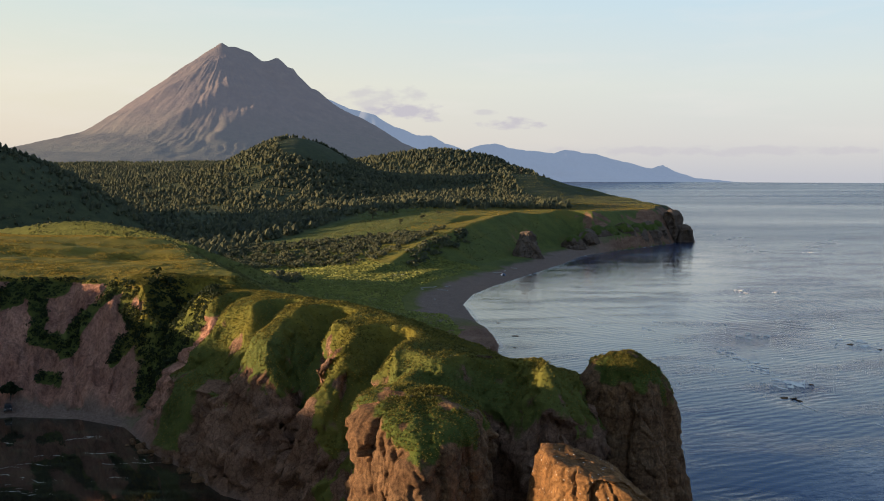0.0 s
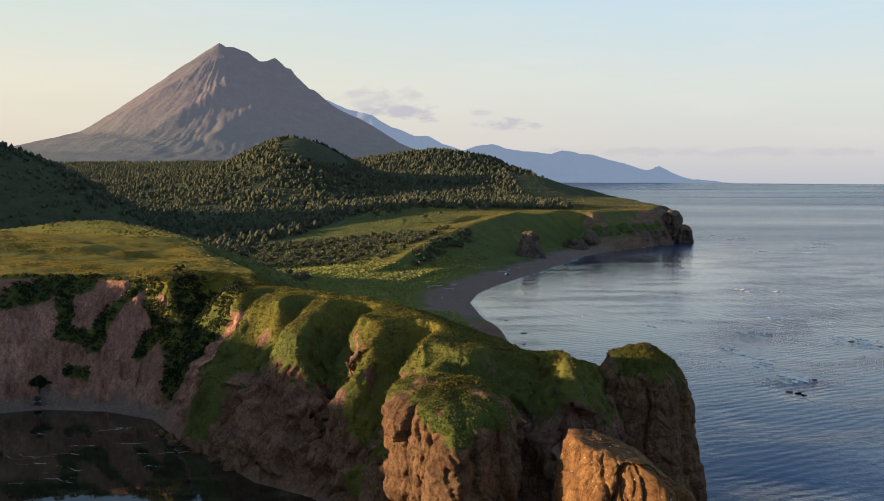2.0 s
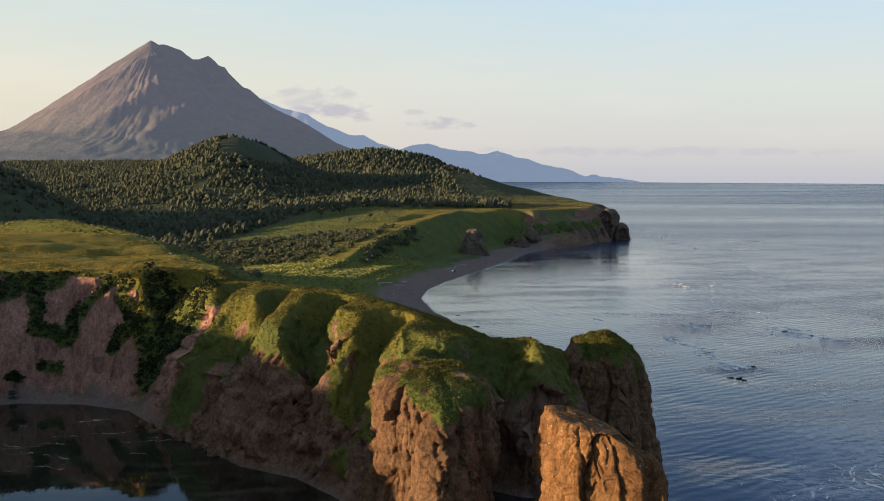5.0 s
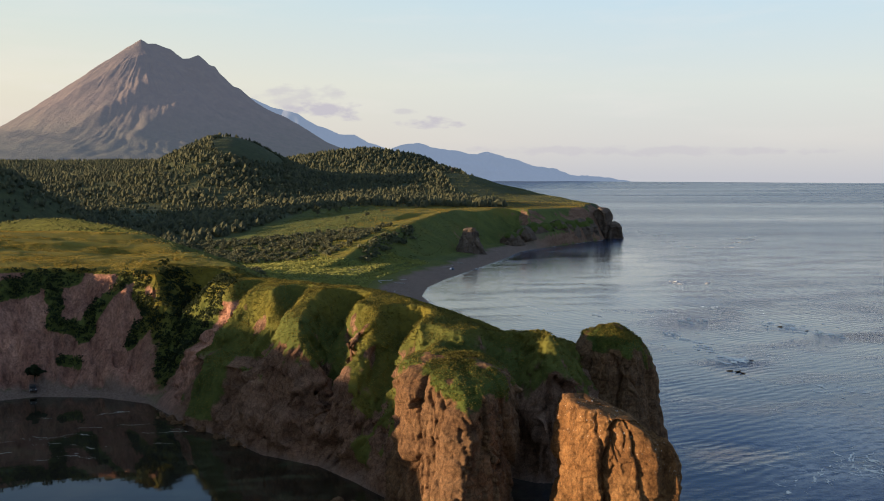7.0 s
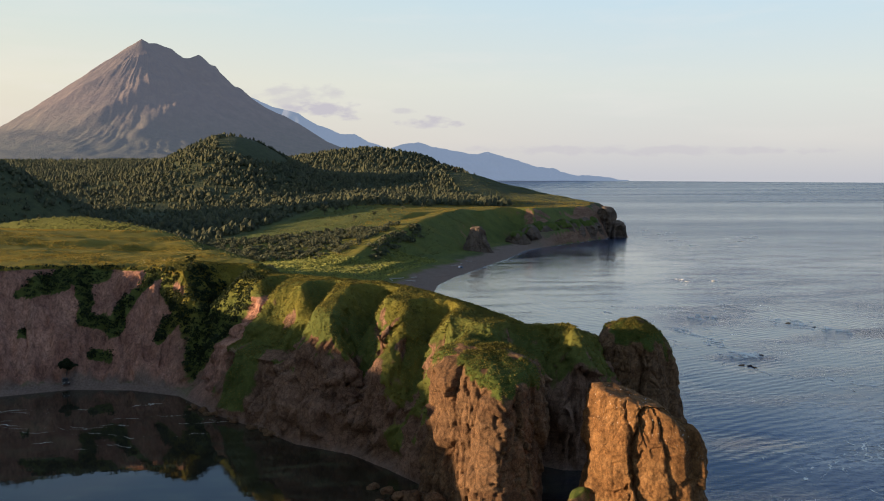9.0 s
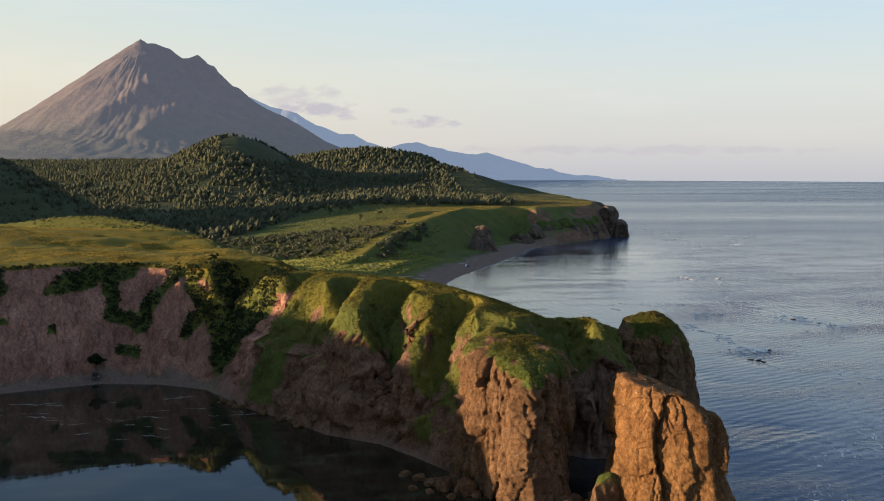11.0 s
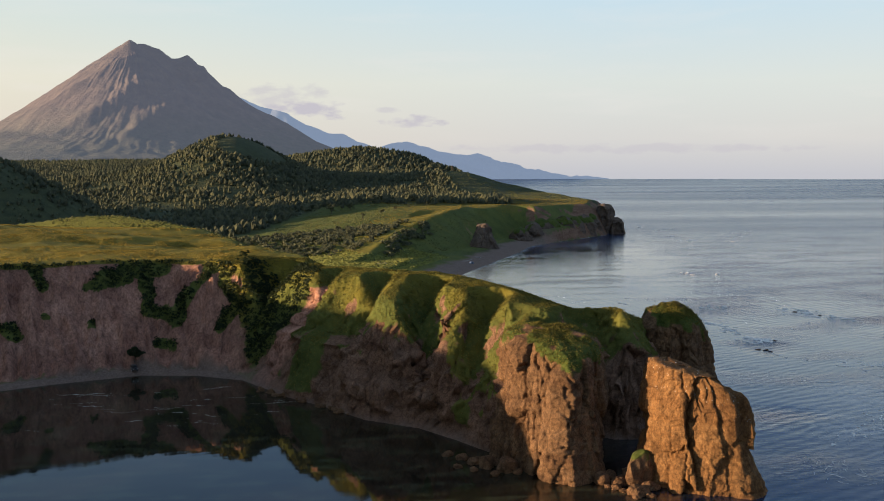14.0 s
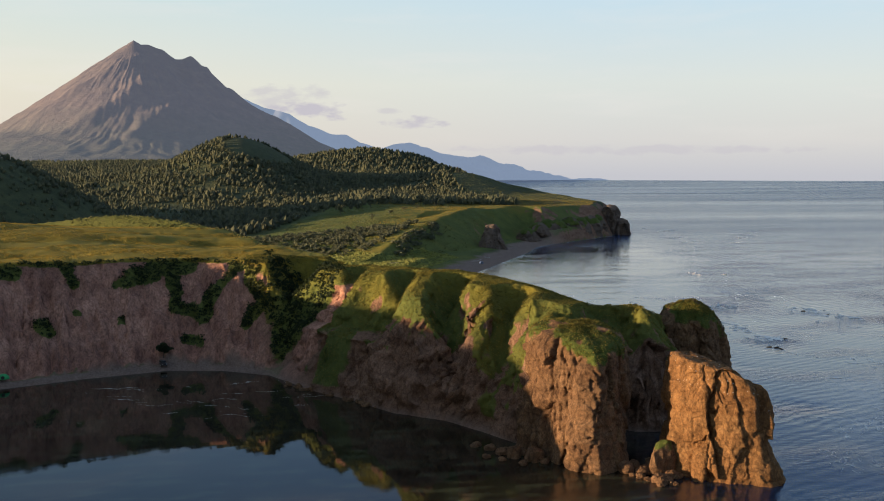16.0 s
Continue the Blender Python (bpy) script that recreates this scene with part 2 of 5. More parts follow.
def land(x, y):
    """Height, and the shares of grass, sand, dryness and wood, at places of the plan."""
    x, y = np.asarray(x, float), np.asarray(y, float)
    d = signed(x, y, COAST)
    near = smooth(420, 330, y)                       # headland and cove
    head = smooth(-66, -52, x + 0.25 * (y - 235)) * near
    cove = (1 - head) * near
    # valley floor, hills behind
    v = 5 + 0.9 * fbm(x, y, 60, 3, 3.1) + 0.047 * np.maximum(0, y - 640 - 0.25 * np.abs(x + 40)) * smooth(-1, 0, -np.maximum(0, y - 2600) / 1800)
    v = np.minimum(v, 92 + 0.01 * (y - 2000)) + 66 * cone(x, y, -128, 1466, 98, 240) + 16 * cone(x, y, -270, 1500, 160, 200)
    v = v + 16 * cone(x, y, 130, 1400, 150, 260) + 14 * cone(x, y, 205, 1390, 60, 120) + 30 * cone(x, y, 165, 2100, 150, 220) + 20 * cone(x, y, 40, 2150, 150, 220)
    far_off = np.hypot(x + 372, (y - 885) * 1.05)
    v = smax(v, np.maximum(97 - 0.26 * far_off - 0.0015 * far_off ** 2 + 3 * fbm(x, y, 60, 4, 8.2), -20), 8)
    # bench above the far beach
    bench = np.array([(66, 800), (104, 838), (150, 850), (190, 880), (225, 915), (252, 926), (268, 956), (305, 1010), (330, 1500),
                      (40, 1500), (20, 900)], float)
    be = signed(x, y, bench)
    bh = 30.5 + 0.016 * (y - 830) - 0.012 * (x - 100) + 1.0 * fbm(x, y, 50, 3, 5)
    fall = np.where((x - 66) - (y - 800) * 0.5 > 0, 0.62, 0.12)
    v = smax(v, np.where(be > 0, bh, bh + be * fall), 4)
    ramp_line = np.array([(112, 840, 32), (63, 740, 27), (27, 655, 19), (2, 595, 9)], float)
    qd, qa = to_line(x, y, ramp_line, False)
    qz = np.interp(qa, np.arange(4), ramp_line[:, 2])
    sea_side = (x - 2) * 245 - (y - 595) * 110 > 0
    v = smax(v, qz - np.where(sea_side, 0.55, 0.11) * qd + 0.8 * fbm(x, y, 30, 3, 15), 2.5)
    be = np.maximum(be, np.where(sea_side, -qd, 30 - 0.6 * qd))
    # plateau over the cove
    pe = signed(x, y, PLATEAU)
    # rise left of x = -150 and mound at (-240, 188): unseen, added to shade the headland
    p = 33 + 0.02 * np.minimum(y - 290, 110) - 0.036 * np.maximum(0, y - 400) + 0.11 * np.clip(-x - 150, 0, 170) * smooth(330, 255, y) + 1.3 * fbm(x, y, 70, 3, 1.7) + 0.35 * fbm(x, y, 9, 3, 2.2)
    p = p + 0.045 * np.clip(-x - 95, 0, 110) * smooth(290, 400, y) + 6 * cone(x, y, -240, 188, 60, 42) + 1.5 * cone(x, y, -97, 392, 22, 10) - 1.6 * cone(x, y, -85, 350, 60, 9, 0.15)
    p = np.where(pe > 0, p, p + np.maximum(pe, -90) * (0.46 + 0.08 * fbm(x, y, 40, 2, 6)))
    top = smax(v, p, 3)
    # green shoulder running down behind the plateau
    kd, ka = to_line(x, y, SHOULDER, False)
    kz = np.interp(ka, np.arange(len(SHOULDER)), SHOULDER[:, 2])
    top = smax(top, kz - 0.42 * kd - 0.003 * kd * kd + 0.6 * fbm(x, y, 25, 3, 19), 3)
    # ridge of the headland
    rd, at = to_line(x, y, RIDGE, False)
    rz = np.interp(at, np.arange(len(RIDGE)), RIDGE[:, 2])
    rough = fbm(x, y, 15, 4, 4.4)
    ridge = rz - 0.24 * np.maximum(0, rd - 6) - 0.0035 * rd * rd + 0.55 * rough
    top = np.where(near > 0, smax(top, ridge, 3), top)
    # cliffs
    gul = fbm(x, y, 26, 3, 9.3)
    fine = fbm(x, y, 7, 4, 12.1)
    dh = d + (3.2 * gul + 1.1 * fine) * head * smooth(0, 5, d)
    steep = 2.2 + 2.2 * smooth(-4, 12, x) * smooth(215, 190, y)
    rock = np.where(dh * steep < 15, dh * steep, 15 + (dh - 15 / steep) * (0.5 + 1.6 * smooth(0, 12, x) * smooth(215, 190, y)))
    rock = rock + 1.3 * np.maximum(0, dh - 11.5)
    for line in SPURS:
        sd, sat = to_line(x, y, line, False)
        sz = np.interp(sat, np.arange(len(line)), line[:, 2])
        rock = smax(rock, np.minimum(sz - 1.35 * np.maximum(0, sd - 0.9) + 0.7 * fine, d * 3.4 + 2 * fine), 0.8)
    rib = fbm(x * 1.0 + y * 0.35, y * 0.25, 9, 4, 20)
    dc = d + (2.8 * gul + 3.2 * rib + 1.3 * np.abs(fine) + 2.6 * np.abs(fbm(x + 0.3 * y, y * 0.2, 6, 3, 37)) + 0.9 * fbm(x * 1.2, y * 0.3, 2.4, 2, 33)) * smooth(2, 7, d) * smooth(34, 20, d) * cove
    scree = np.where(dc < 4, dc * 0.28, 1.12 + (dc - 4) * 1.22)
    shore = np.minimum(0.11 * d, 3.4 + 0.004 * d) + np.maximum(0, d - 40) * 1.0
    dw = d + 5 * fbm(x, y, 34, 3, 51) * smooth(2, 10, d)
    wall = np.where(dw < 14, dw * 1.9 + 1.2 * fine * smooth(0, 3, d), 26.6 + (dw - 14) * 0.8)
    capew = smooth(160, 205, x) * smooth(700, 760, y)
    cut = head * rock + cove * scree + (1 - near) * (capew * wall + (1 - capew) * shore)
    for line, deep, wide in GULLIES:
        gd, _ = to_line(x, y, line, False)
        hollow = deep * np.clip(1 - (gd + 0.8 * fine) / wide, 0, 1.1) * near * smooth(0, 6, d)
        top, cut = top - hollow, cut - 0.6 * hollow
    z = np.where(d > 0, smin(top, cut, 1.2), np.maximum(-6.0, 0.35 * d))
    return z, d, head, cove, capew, pe, be, rd, top - z, rough, gul


def sheet(xs, ys, keep=None):
    """Grid of points as arrays of places and faces."""
    nx, ny = xs.shape
    i = np.arange(nx * ny).reshape(nx, ny)
    quads = np.stack([i[:-1, :-1], i[1:, :-1], i[1:, 1:], i[:-1, 1:]], -1).reshape(-1, 4)
    if keep is not None:
        quads = quads[keep.ravel()[quads].any(1)]
    return quads


def mesh_from(name, pts, faces, smooth_faces=True, attrs=None):
    me = bpy.data.meshes.new(name)
    pts, faces = np.ascontiguousarray(pts, np.float32), np.ascontiguousarray(faces, np.int32)
    used = np.unique(faces)
    back = np.full(len(pts), -1, np.int32)
    back[used] = np.arange(len(used))
    pts, faces = pts[used], back[faces]
    k = faces.shape[1]
    me.vertices.add(len(pts))
    me.vertices.foreach_set("co", pts.ravel())
    me.loops.add(faces.size)
    me.loops.foreach_set("vertex_index", faces.ravel())
    me.polygons.add(len(faces))
    me.polygons.foreach_set("loop_start", np.arange(0, faces.size, k, dtype=np.int32))
    me.polygons.foreach_set("use_smooth", np.full(len(faces), smooth_faces))
    for key, val in (attrs or {}).items():
        a = me.attributes.new(key, "FLOAT", "POINT")
        a.data.foreach_set("value", np.ascontiguousarray(val.ravel()[used], np.float32))
    me.update()
    me.validate()
    return me


# ---- materials ----
def material(name, rough=0.9, spec=0.2):
    m = bpy.data.materials.new(name)
    m.use_nodes = True
    b = m.node_tree.nodes["Principled BSDF"]
    b.inputs["Roughness"].default_value = rough
    b.inputs["Specular IOR Level"].default_value = spec
    return m, m.node_tree, b


def noise_node(t, size, detail=5.0, rough=0.6, coords=None, stretch=None):
    n = t.nodes.new("ShaderNodeTexNoise")
    n.inputs["Scale"].default_value, n.inputs["Detail"].default_value, n.inputs["Roughness"].default_value = 1 / size, detail, rough
    g = t.nodes.new("ShaderNodeNewGeometry") if coords is None else None
    src = g.outputs["Position"] if coords is None else coords
    if stretch:
        m = t.nodes.new("ShaderNodeMapping")
        m.inputs["Scale"].default_value = stretch
        t.links.new(src, m.inputs["Vector"])
        src = m.outputs[0]
    t.links.new(src, n.inputs["Vector"])
    return n.outputs["Fac"]


def ramp(t, fac, *stops):
    r = t.nodes.new("ShaderNodeValToRGB")
    e = r.color_ramp.elements
    while len(e) < len(stops):
        e.new(0.5)
    for k, (pos, col) in zip(e, stops):
        k.position = pos
        k.color = (*col, 1) if len(col) == 3 else col
    t.links.new(fac, r.inputs[0])
    return r.outputs[0]


def mix(t, fac, a, b, mode="MIX"):
    m = t.nodes.new("ShaderNodeMix")
    m.data_type, m.blend_type = "RGBA", mode
    for sock, val in ((m.inputs[0], fac), (m.inputs[6], a), (m.inputs[7], b)):
        if isinstance(val, (int, float)):
            sock.default_value = val
        elif isinstance(val, tuple):
            sock.default_value = (*val, 1)
        else:
            t.links.new(val, sock)
    return m.outputs[2]


def calc(t, op, a, b=None, clamp=False):
    m = t.nodes.new("ShaderNodeMath")
    m.operation, m.use_clamp = op, clamp
    for sock, val in zip(m.inputs, (a, b)):
        if val is None:
            continue
        if isinstance(val, (int, float)):
            sock.default_value = val
        else:
            t.links.new(val, sock)
    return m.outputs[0]


def attr(t, name):
    a = t.nodes.new("ShaderNodeAttribute")
    a.attribute_name = name
    return a.outputs["Fac"]


def bump(t, b, height, strength=0.5, dist=0.2):
    n = t.nodes.new("ShaderNodeBump")
    n.inputs["Strength"].default_value, n.inputs["Distance"].default_value = strength, dist
    t.links.new(height, n.inputs["Height"])
    t.links.new(n.outputs[0], b.inputs["Normal"])


def noise_rgb(t, size):
    n = t.nodes.new("ShaderNodeTexNoise")
    n.inputs["Scale"].default_value, n.inputs["Detail"].default_value = 1 / size, 4
    t.links.new(t.nodes.new("ShaderNodeNewGeometry").outputs["Position"], n.inputs["Vector"])
    return n.outputs["Color"]


def rock_colour(t):
    big = noise_node(t, 9, 6, 0.62)
    strata = noise_node(t, 5, 5, 0.65, None, (0.25, 0.25, 2.2))
    small = noise_node(t, 0.9, 5, 0.7)
    a = ramp(t, big, (0.3, (0.126, 0.071, 0.040)), (0.5, (0.207, 0.122, 0.068)), (0.7, (0.252, 0.164, 0.097)))
    b = ramp(t, strata, (0.32, (0.095, 0.052, 0.032)), (0.55, (0.227, 0.137, 0.078)), (0.75, (0.271, 0.189, 0.126)))
    c = mix(t, 0.5, a, b)
    crack = t.nodes.new("ShaderNodeTexVoronoi")
    crack.feature = "DISTANCE_TO_EDGE"
    crack.inputs["Scale"].default_value = 0.55
    wq = t.nodes.new("ShaderNodeMapping")
    wq.inputs["Scale"].default_value = (1, 1, 0.6)
    t.links.new(t.nodes.new("ShaderNodeNewGeometry").outputs["Position"], wq.inputs["Vector"])
    warp = mix(t, 0.35, wq.outputs[0], noise_rgb(t, 2.0), "ADD")
    t.links.new(warp, crack.inputs["Vector"])
    c = mix(t, 0.5, c, ramp(t, crack.outputs["Distance"], (0.0, (0.35, 0.33, 0.32)), (0.1, (1, 1, 1))), "MULTIPLY")
    grit = noise_node(t, 0.34, 6, 0.75)
    c = mix(t, 0.5, c, ramp(t, grit, (0.36, (0.3, 0.29, 0.28)), (0.5, (1.0, 0.98, 0.96)), (0.64, (1.6, 1.56, 1.5))), "MULTIPLY")
    c = mix(t, 0.6, c, ramp(t, small, (0.25, (0.35, 0.33, 0.32)), (0.6, (1.0, 0.97, 0.93)), (0.8, (1.25, 1.2, 1.15))), "MULTIPLY")
    return c, strata, calc(t, "ADD", small, calc(t, "MULTIPLY", grit, 0.35)), big


def ground_material():
    m, t, b = material("ground_cover", 0.95, 0.12)
    rock, strata, small, big = rock_colour(t)
    rock = mix(t, 1.0, rock, (1.14, 1.14, 1.36), "MULTIPLY")
    pale = ramp(t, noise_node(t, 7, 6, 0.65, None, (1, 1, 0.22)), (0.3, (0.205, 0.112, 0.080)), (0.52, (0.325, 0.197, 0.14)), (0.75, (0.45, 0.29, 0.21)))
    streak = noise_node(t, 1.5, 7, 0.7, None, (1, 1, 0.16))
    pale = mix(t, 0.75, pale, ramp(t, streak, (0.32, (0.42, 0.40, 0.40)), (0.5, (1, 0.98, 0.97)), (0.7, (1.35, 1.3, 1.28))), "MULTIPLY")
    pale = mix(t, 0.6, pale, ramp(t, noise_node(t, 0.5, 4, 0.7, None, (1, 1, 0.45)), (0.36, (0.45, 0.42, 0.42)), (0.5, (1, 1, 1)), (0.66, (1.5, 1.48, 1.45))), "MULTIPLY")
    pale = mix(t, 0.5, pale, ramp(t, noise_node(t, 16, 5, 0.6), (0.35, (0.6, 0.55, 0.56)), (0.65, (1.3, 1.25, 1.2))), "MULTIPLY")
    pale = mix(t, 1.0, pale, (1.06, 0.955, 0.975), "MULTIPLY")
    rock = mix(t, attr(t, "clay"), rock, pale)
    patch = noise_node(t, 14, 6, 0.65)
    tuft = noise_node(t, 1.6, 6, 0.7)
    green = mix(t, 0.5, ramp(t, patch, (0.3, (0.06, 0.075, 0.024)), (0.6, (0.135, 0.15, 0.04)), (0.8, (0.18, 0.185, 0.055))),
                ramp(t, tuft, (0.3, (0.035, 0.052, 0.014)), (0.65, (0.12, 0.14, 0.035))))
    straw = mix(t, 0.5, ramp(t, patch, (0.3, (0.17, 0.13, 0.02)), (0.7, (0.295, 0.212, 0.032))), ramp(t, noise_node(t, 5, 6, 0.7, None, (0.3, 1.6, 1)), (0.3, (0.09, 0.085, 0.016)), (0.7, (0.23, 0.195, 0.035))))
    veg = mix(t, attr(t, "dry"), green, straw)
    wood = ramp(t, noise_node(t, 9, 5, 0.7), (0.3, (0.04, 0.05, 0.028)), (0.7, (0.08, 0.09, 0.042)))
    veg = mix(t, attr(t, "wood"), veg, wood)
    edge = calc(t, "SUBTRACT", attr(t, "veg"), calc(t, "MULTIPLY", calc(t, "SUBTRACT", noise_node(t, 2.6, 6, 0.7), 0.5), 1.3))
    edge = calc(t, "MULTIPLY", calc(t, "SUBTRACT", edge, 0.35), 4.0, True)
    col = mix(t, edge, rock, veg)
    sand = mix(t, 0.5, ramp(t, noise_node(t, 4, 6, 0.7), (0.3, (0.15, 0.10, 0.075)), (0.7, (0.28, 0.19, 0.145))), ramp(t, noise_node(t, 0.6, 4, 0.7), (0.35, (0.08, 0.058, 0.05)), (0.65, (0.30, 0.225, 0.185))))
    col = mix(t, attr(t, "sand"), col, sand)
    t.links.new(col, b.inputs["Base Color"])
    h = calc(t, "ADD", calc(t, "ADD", calc(t, "MULTIPLY", strata, 0.8), calc(t, "MULTIPLY", streak, attr(t, "clay"))), calc(t, "ADD", small, calc(t, "MULTIPLY", tuft, 0.8)))
    bump(t, b, h, 0.8, 0.7)
    return m


def crag_material(name="crag_rock", dull=0.0, tint=(0.84, 0.82, 0.79)):
    m, t, b = material(name, 0.92, 0.15)
    rock, strata, small, big = rock_colour(t)
    rock = mix(t, 1.0, rock, tint, "MULTIPLY")
    run = noise_node(t, 2.2, 6, 0.65, None, (1, 1, 0.2))
    rock = mix(t, 0.6, rock, ramp(t, run, (0.34, (0.42, 0.4, 0.38)), (0.5, (1, 1, 1)), (0.66, (1.45, 1.42, 1.36))), "MULTIPLY")
    # greyer mix for the distant cape rocks, haze put into their colour
    if dull:
        rock = mix(t, dull, rock, ramp(t, big, (0.3, (0.09, 0.072, 0.060)), (0.7, (0.17, 0.135, 0.11))))
    green = mix(t, 0.5, ramp(t, noise_node(t, 5, 6, 0.65), (0.3, (0.03, 0.055, 0.012)), (0.7, (0.10, 0.125, 0.025))),
                ramp(t, noise_node(t, 0.8, 6, 0.7), (0.3, (0.025, 0.045, 0.01)), (0.65, (0.11, 0.125, 0.028))))
    edge = calc(t, "SUBTRACT", attr(t, "veg"), calc(t, "MULTIPLY", calc(t, "SUBTRACT", noise_node(t, 2.0, 6, 0.7), 0.5), 1.3))
    edge = calc(t, "MULTIPLY", calc(t, "SUBTRACT", edge, 0.4), 5.0, True)
    col = mix(t, edge, rock, green)
    # white flecks in the colour, standing in for perched gulls
    gull_specks = calc(t, "MULTIPLY", calc(t, "SUBTRACT", noise_node(t, 0.42, 2, 0.5), 0.68), 16.0, True)
    col = mix(t, calc(t, "MULTIPLY", gull_specks, attr(t, "pale")), col, (0.75, 0.74, 0.7))
    t.links.new(col, b.inputs["Base Color"])
    bump(t, b, calc(t, "ADD", calc(t, "MULTIPLY", strata, 0.7), calc(t, "MULTIPLY", small, 1.3)), 0.75, 0.55)
    return m


def leaf_material(name, dark, light, size=6.0, rough=0.75, through_=0.35, vary=0.3):
    m, t, b = material(name, rough, 0.2)
    isl = t.nodes.new("ShaderNodeNewGeometry").outputs["Random Per Island"]
    patch = noise_node(t, size, 4, 0.6)
    f = calc(t, "ADD", calc(t, "MULTIPLY", isl, 0.16), calc(t, "ADD", calc(t, "MULTIPLY", attr(t, "tone"), vary), calc(t, "MULTIPLY", patch, 0.7)))
    t.links.new(ramp(t, f, (0.25, dark), (0.85, light)), b.inputs["Base Color"])
    tr = t.nodes.new("ShaderNodeBsdfTranslucent")
    t.links.new(ramp(t, f, (0.25, dark), (0.85, light)), tr.inputs["Color"])
    mx = t.nodes.new("ShaderNodeMixShader")
    mx.inputs[0].default_value = through_
    t.links.new(b.outputs[0], mx.inputs[1])
    t.links.new(tr.outputs[0], mx.inputs[2])
    t.links.new(mx.outputs[0], t.nodes["Material Output"].inputs[0])
    return m


def water_material():
    m, t, b = material("sea_water", 0.06, 0.5)
    b.inputs["IOR"].default_value = 1.33
    depth = noise_node(t, 60, 4, 0.6)
    base = ramp(t, depth, (0.3, (0.0015, 0.013, 0.045)), (0.7, (0.004, 0.023, 0.076)))
    base = mix(t, attr(t, "open"), ramp(t, depth, (0.3, (0.010, 0.009, 0.007)), (0.7, (0.026, 0.022, 0.015))), base)
    weed = ramp(t, noise_node(t, 5, 6, 0.62, None, (0.5, 1.5, 1)), (0.5, (0, 0, 0)), (0.62, (1, 1, 1)))
    weed = calc(t, "MULTIPLY", weed, calc(t, "SUBTRACT", 1.0, attr(t, "open")))
    base = mix(t, calc(t, "MULTIPLY", weed, 0.8), base, (0.055, 0.058, 0.032))
    foam = attr(t, "foam")
    n = noise_node(t, 7, 8, 0.72, None, (1, 2.6, 1))
    band = calc(t, "SUBTRACT", 1.0, calc(t, "MULTIPLY", calc(t, "ABSOLUTE", calc(t, "SUBTRACT", n, 0.5)), 14.0), True)
    f = calc(t, "MULTIPLY", band, foam, True)
    t.links.new(mix(t, f, base, (0.85, 0.84, 0.82)), b.inputs["Base Color"])
    t.links.new(calc(t, "ADD", calc(t, "MULTIPLY", f, 0.6), attr(t, "rough")), b.inputs["Roughness"])
    swell = calc(t, "MULTIPLY", noise_node(t, 1.7, 7, 0.68, None, (1, 1.3, 1)), 0.42)
    long = noise_node(t, 14, 4, 0.6, None, (1, 1.5, 1))
    wv = t.nodes.new("ShaderNodeTexWave")
    wv.inputs["Scale"].default_value, wv.inputs["Distortion"].default_value, wv.inputs["Detail"].default_value, wv.inputs["Detail Scale"].default_value = 0.09, 7.0, 3.0, 0.8
    wm = t.nodes.new("ShaderNodeMapping")
    wm.inputs["Rotation"].default_value = (0, 0, radians(62))
    t.links.new(t.nodes.new("ShaderNodeNewGeometry").outputs["Position"], wm.inputs["Vector"])
    t.links.new(wm.outputs[0], wv.inputs["Vector"])
    patch = ramp(t, noise_node(t, 55, 5, 0.6, None, (1, 2.2, 1)), (0.38, (0.15, 0.15, 0.15)), (0.5, (0.7, 0.7, 0.7)), (0.62, (2.0, 2.0, 2.0)))
    chop = attr(t, "chop")
    h = calc(t, "ADD", calc(t, "MULTIPLY", swell, patch), calc(t, "ADD", calc(t, "MULTIPLY", long, 0.55), calc(t, "MULTIPLY", wv.outputs["Fac"], 0.15)))
    bump(t, b, calc(t, "MULTIPLY", h, chop), 0.9, 4.2)
    return m


GROUND, CRAG, WATER = ground_material(), crag_material(), water_material()
DULL_ROCK, STACK_ROCK = crag_material("dull_crag_rock", 0.8), crag_material("orange_crag_rock", 0.0, (1.08, 0.95, 0.70))

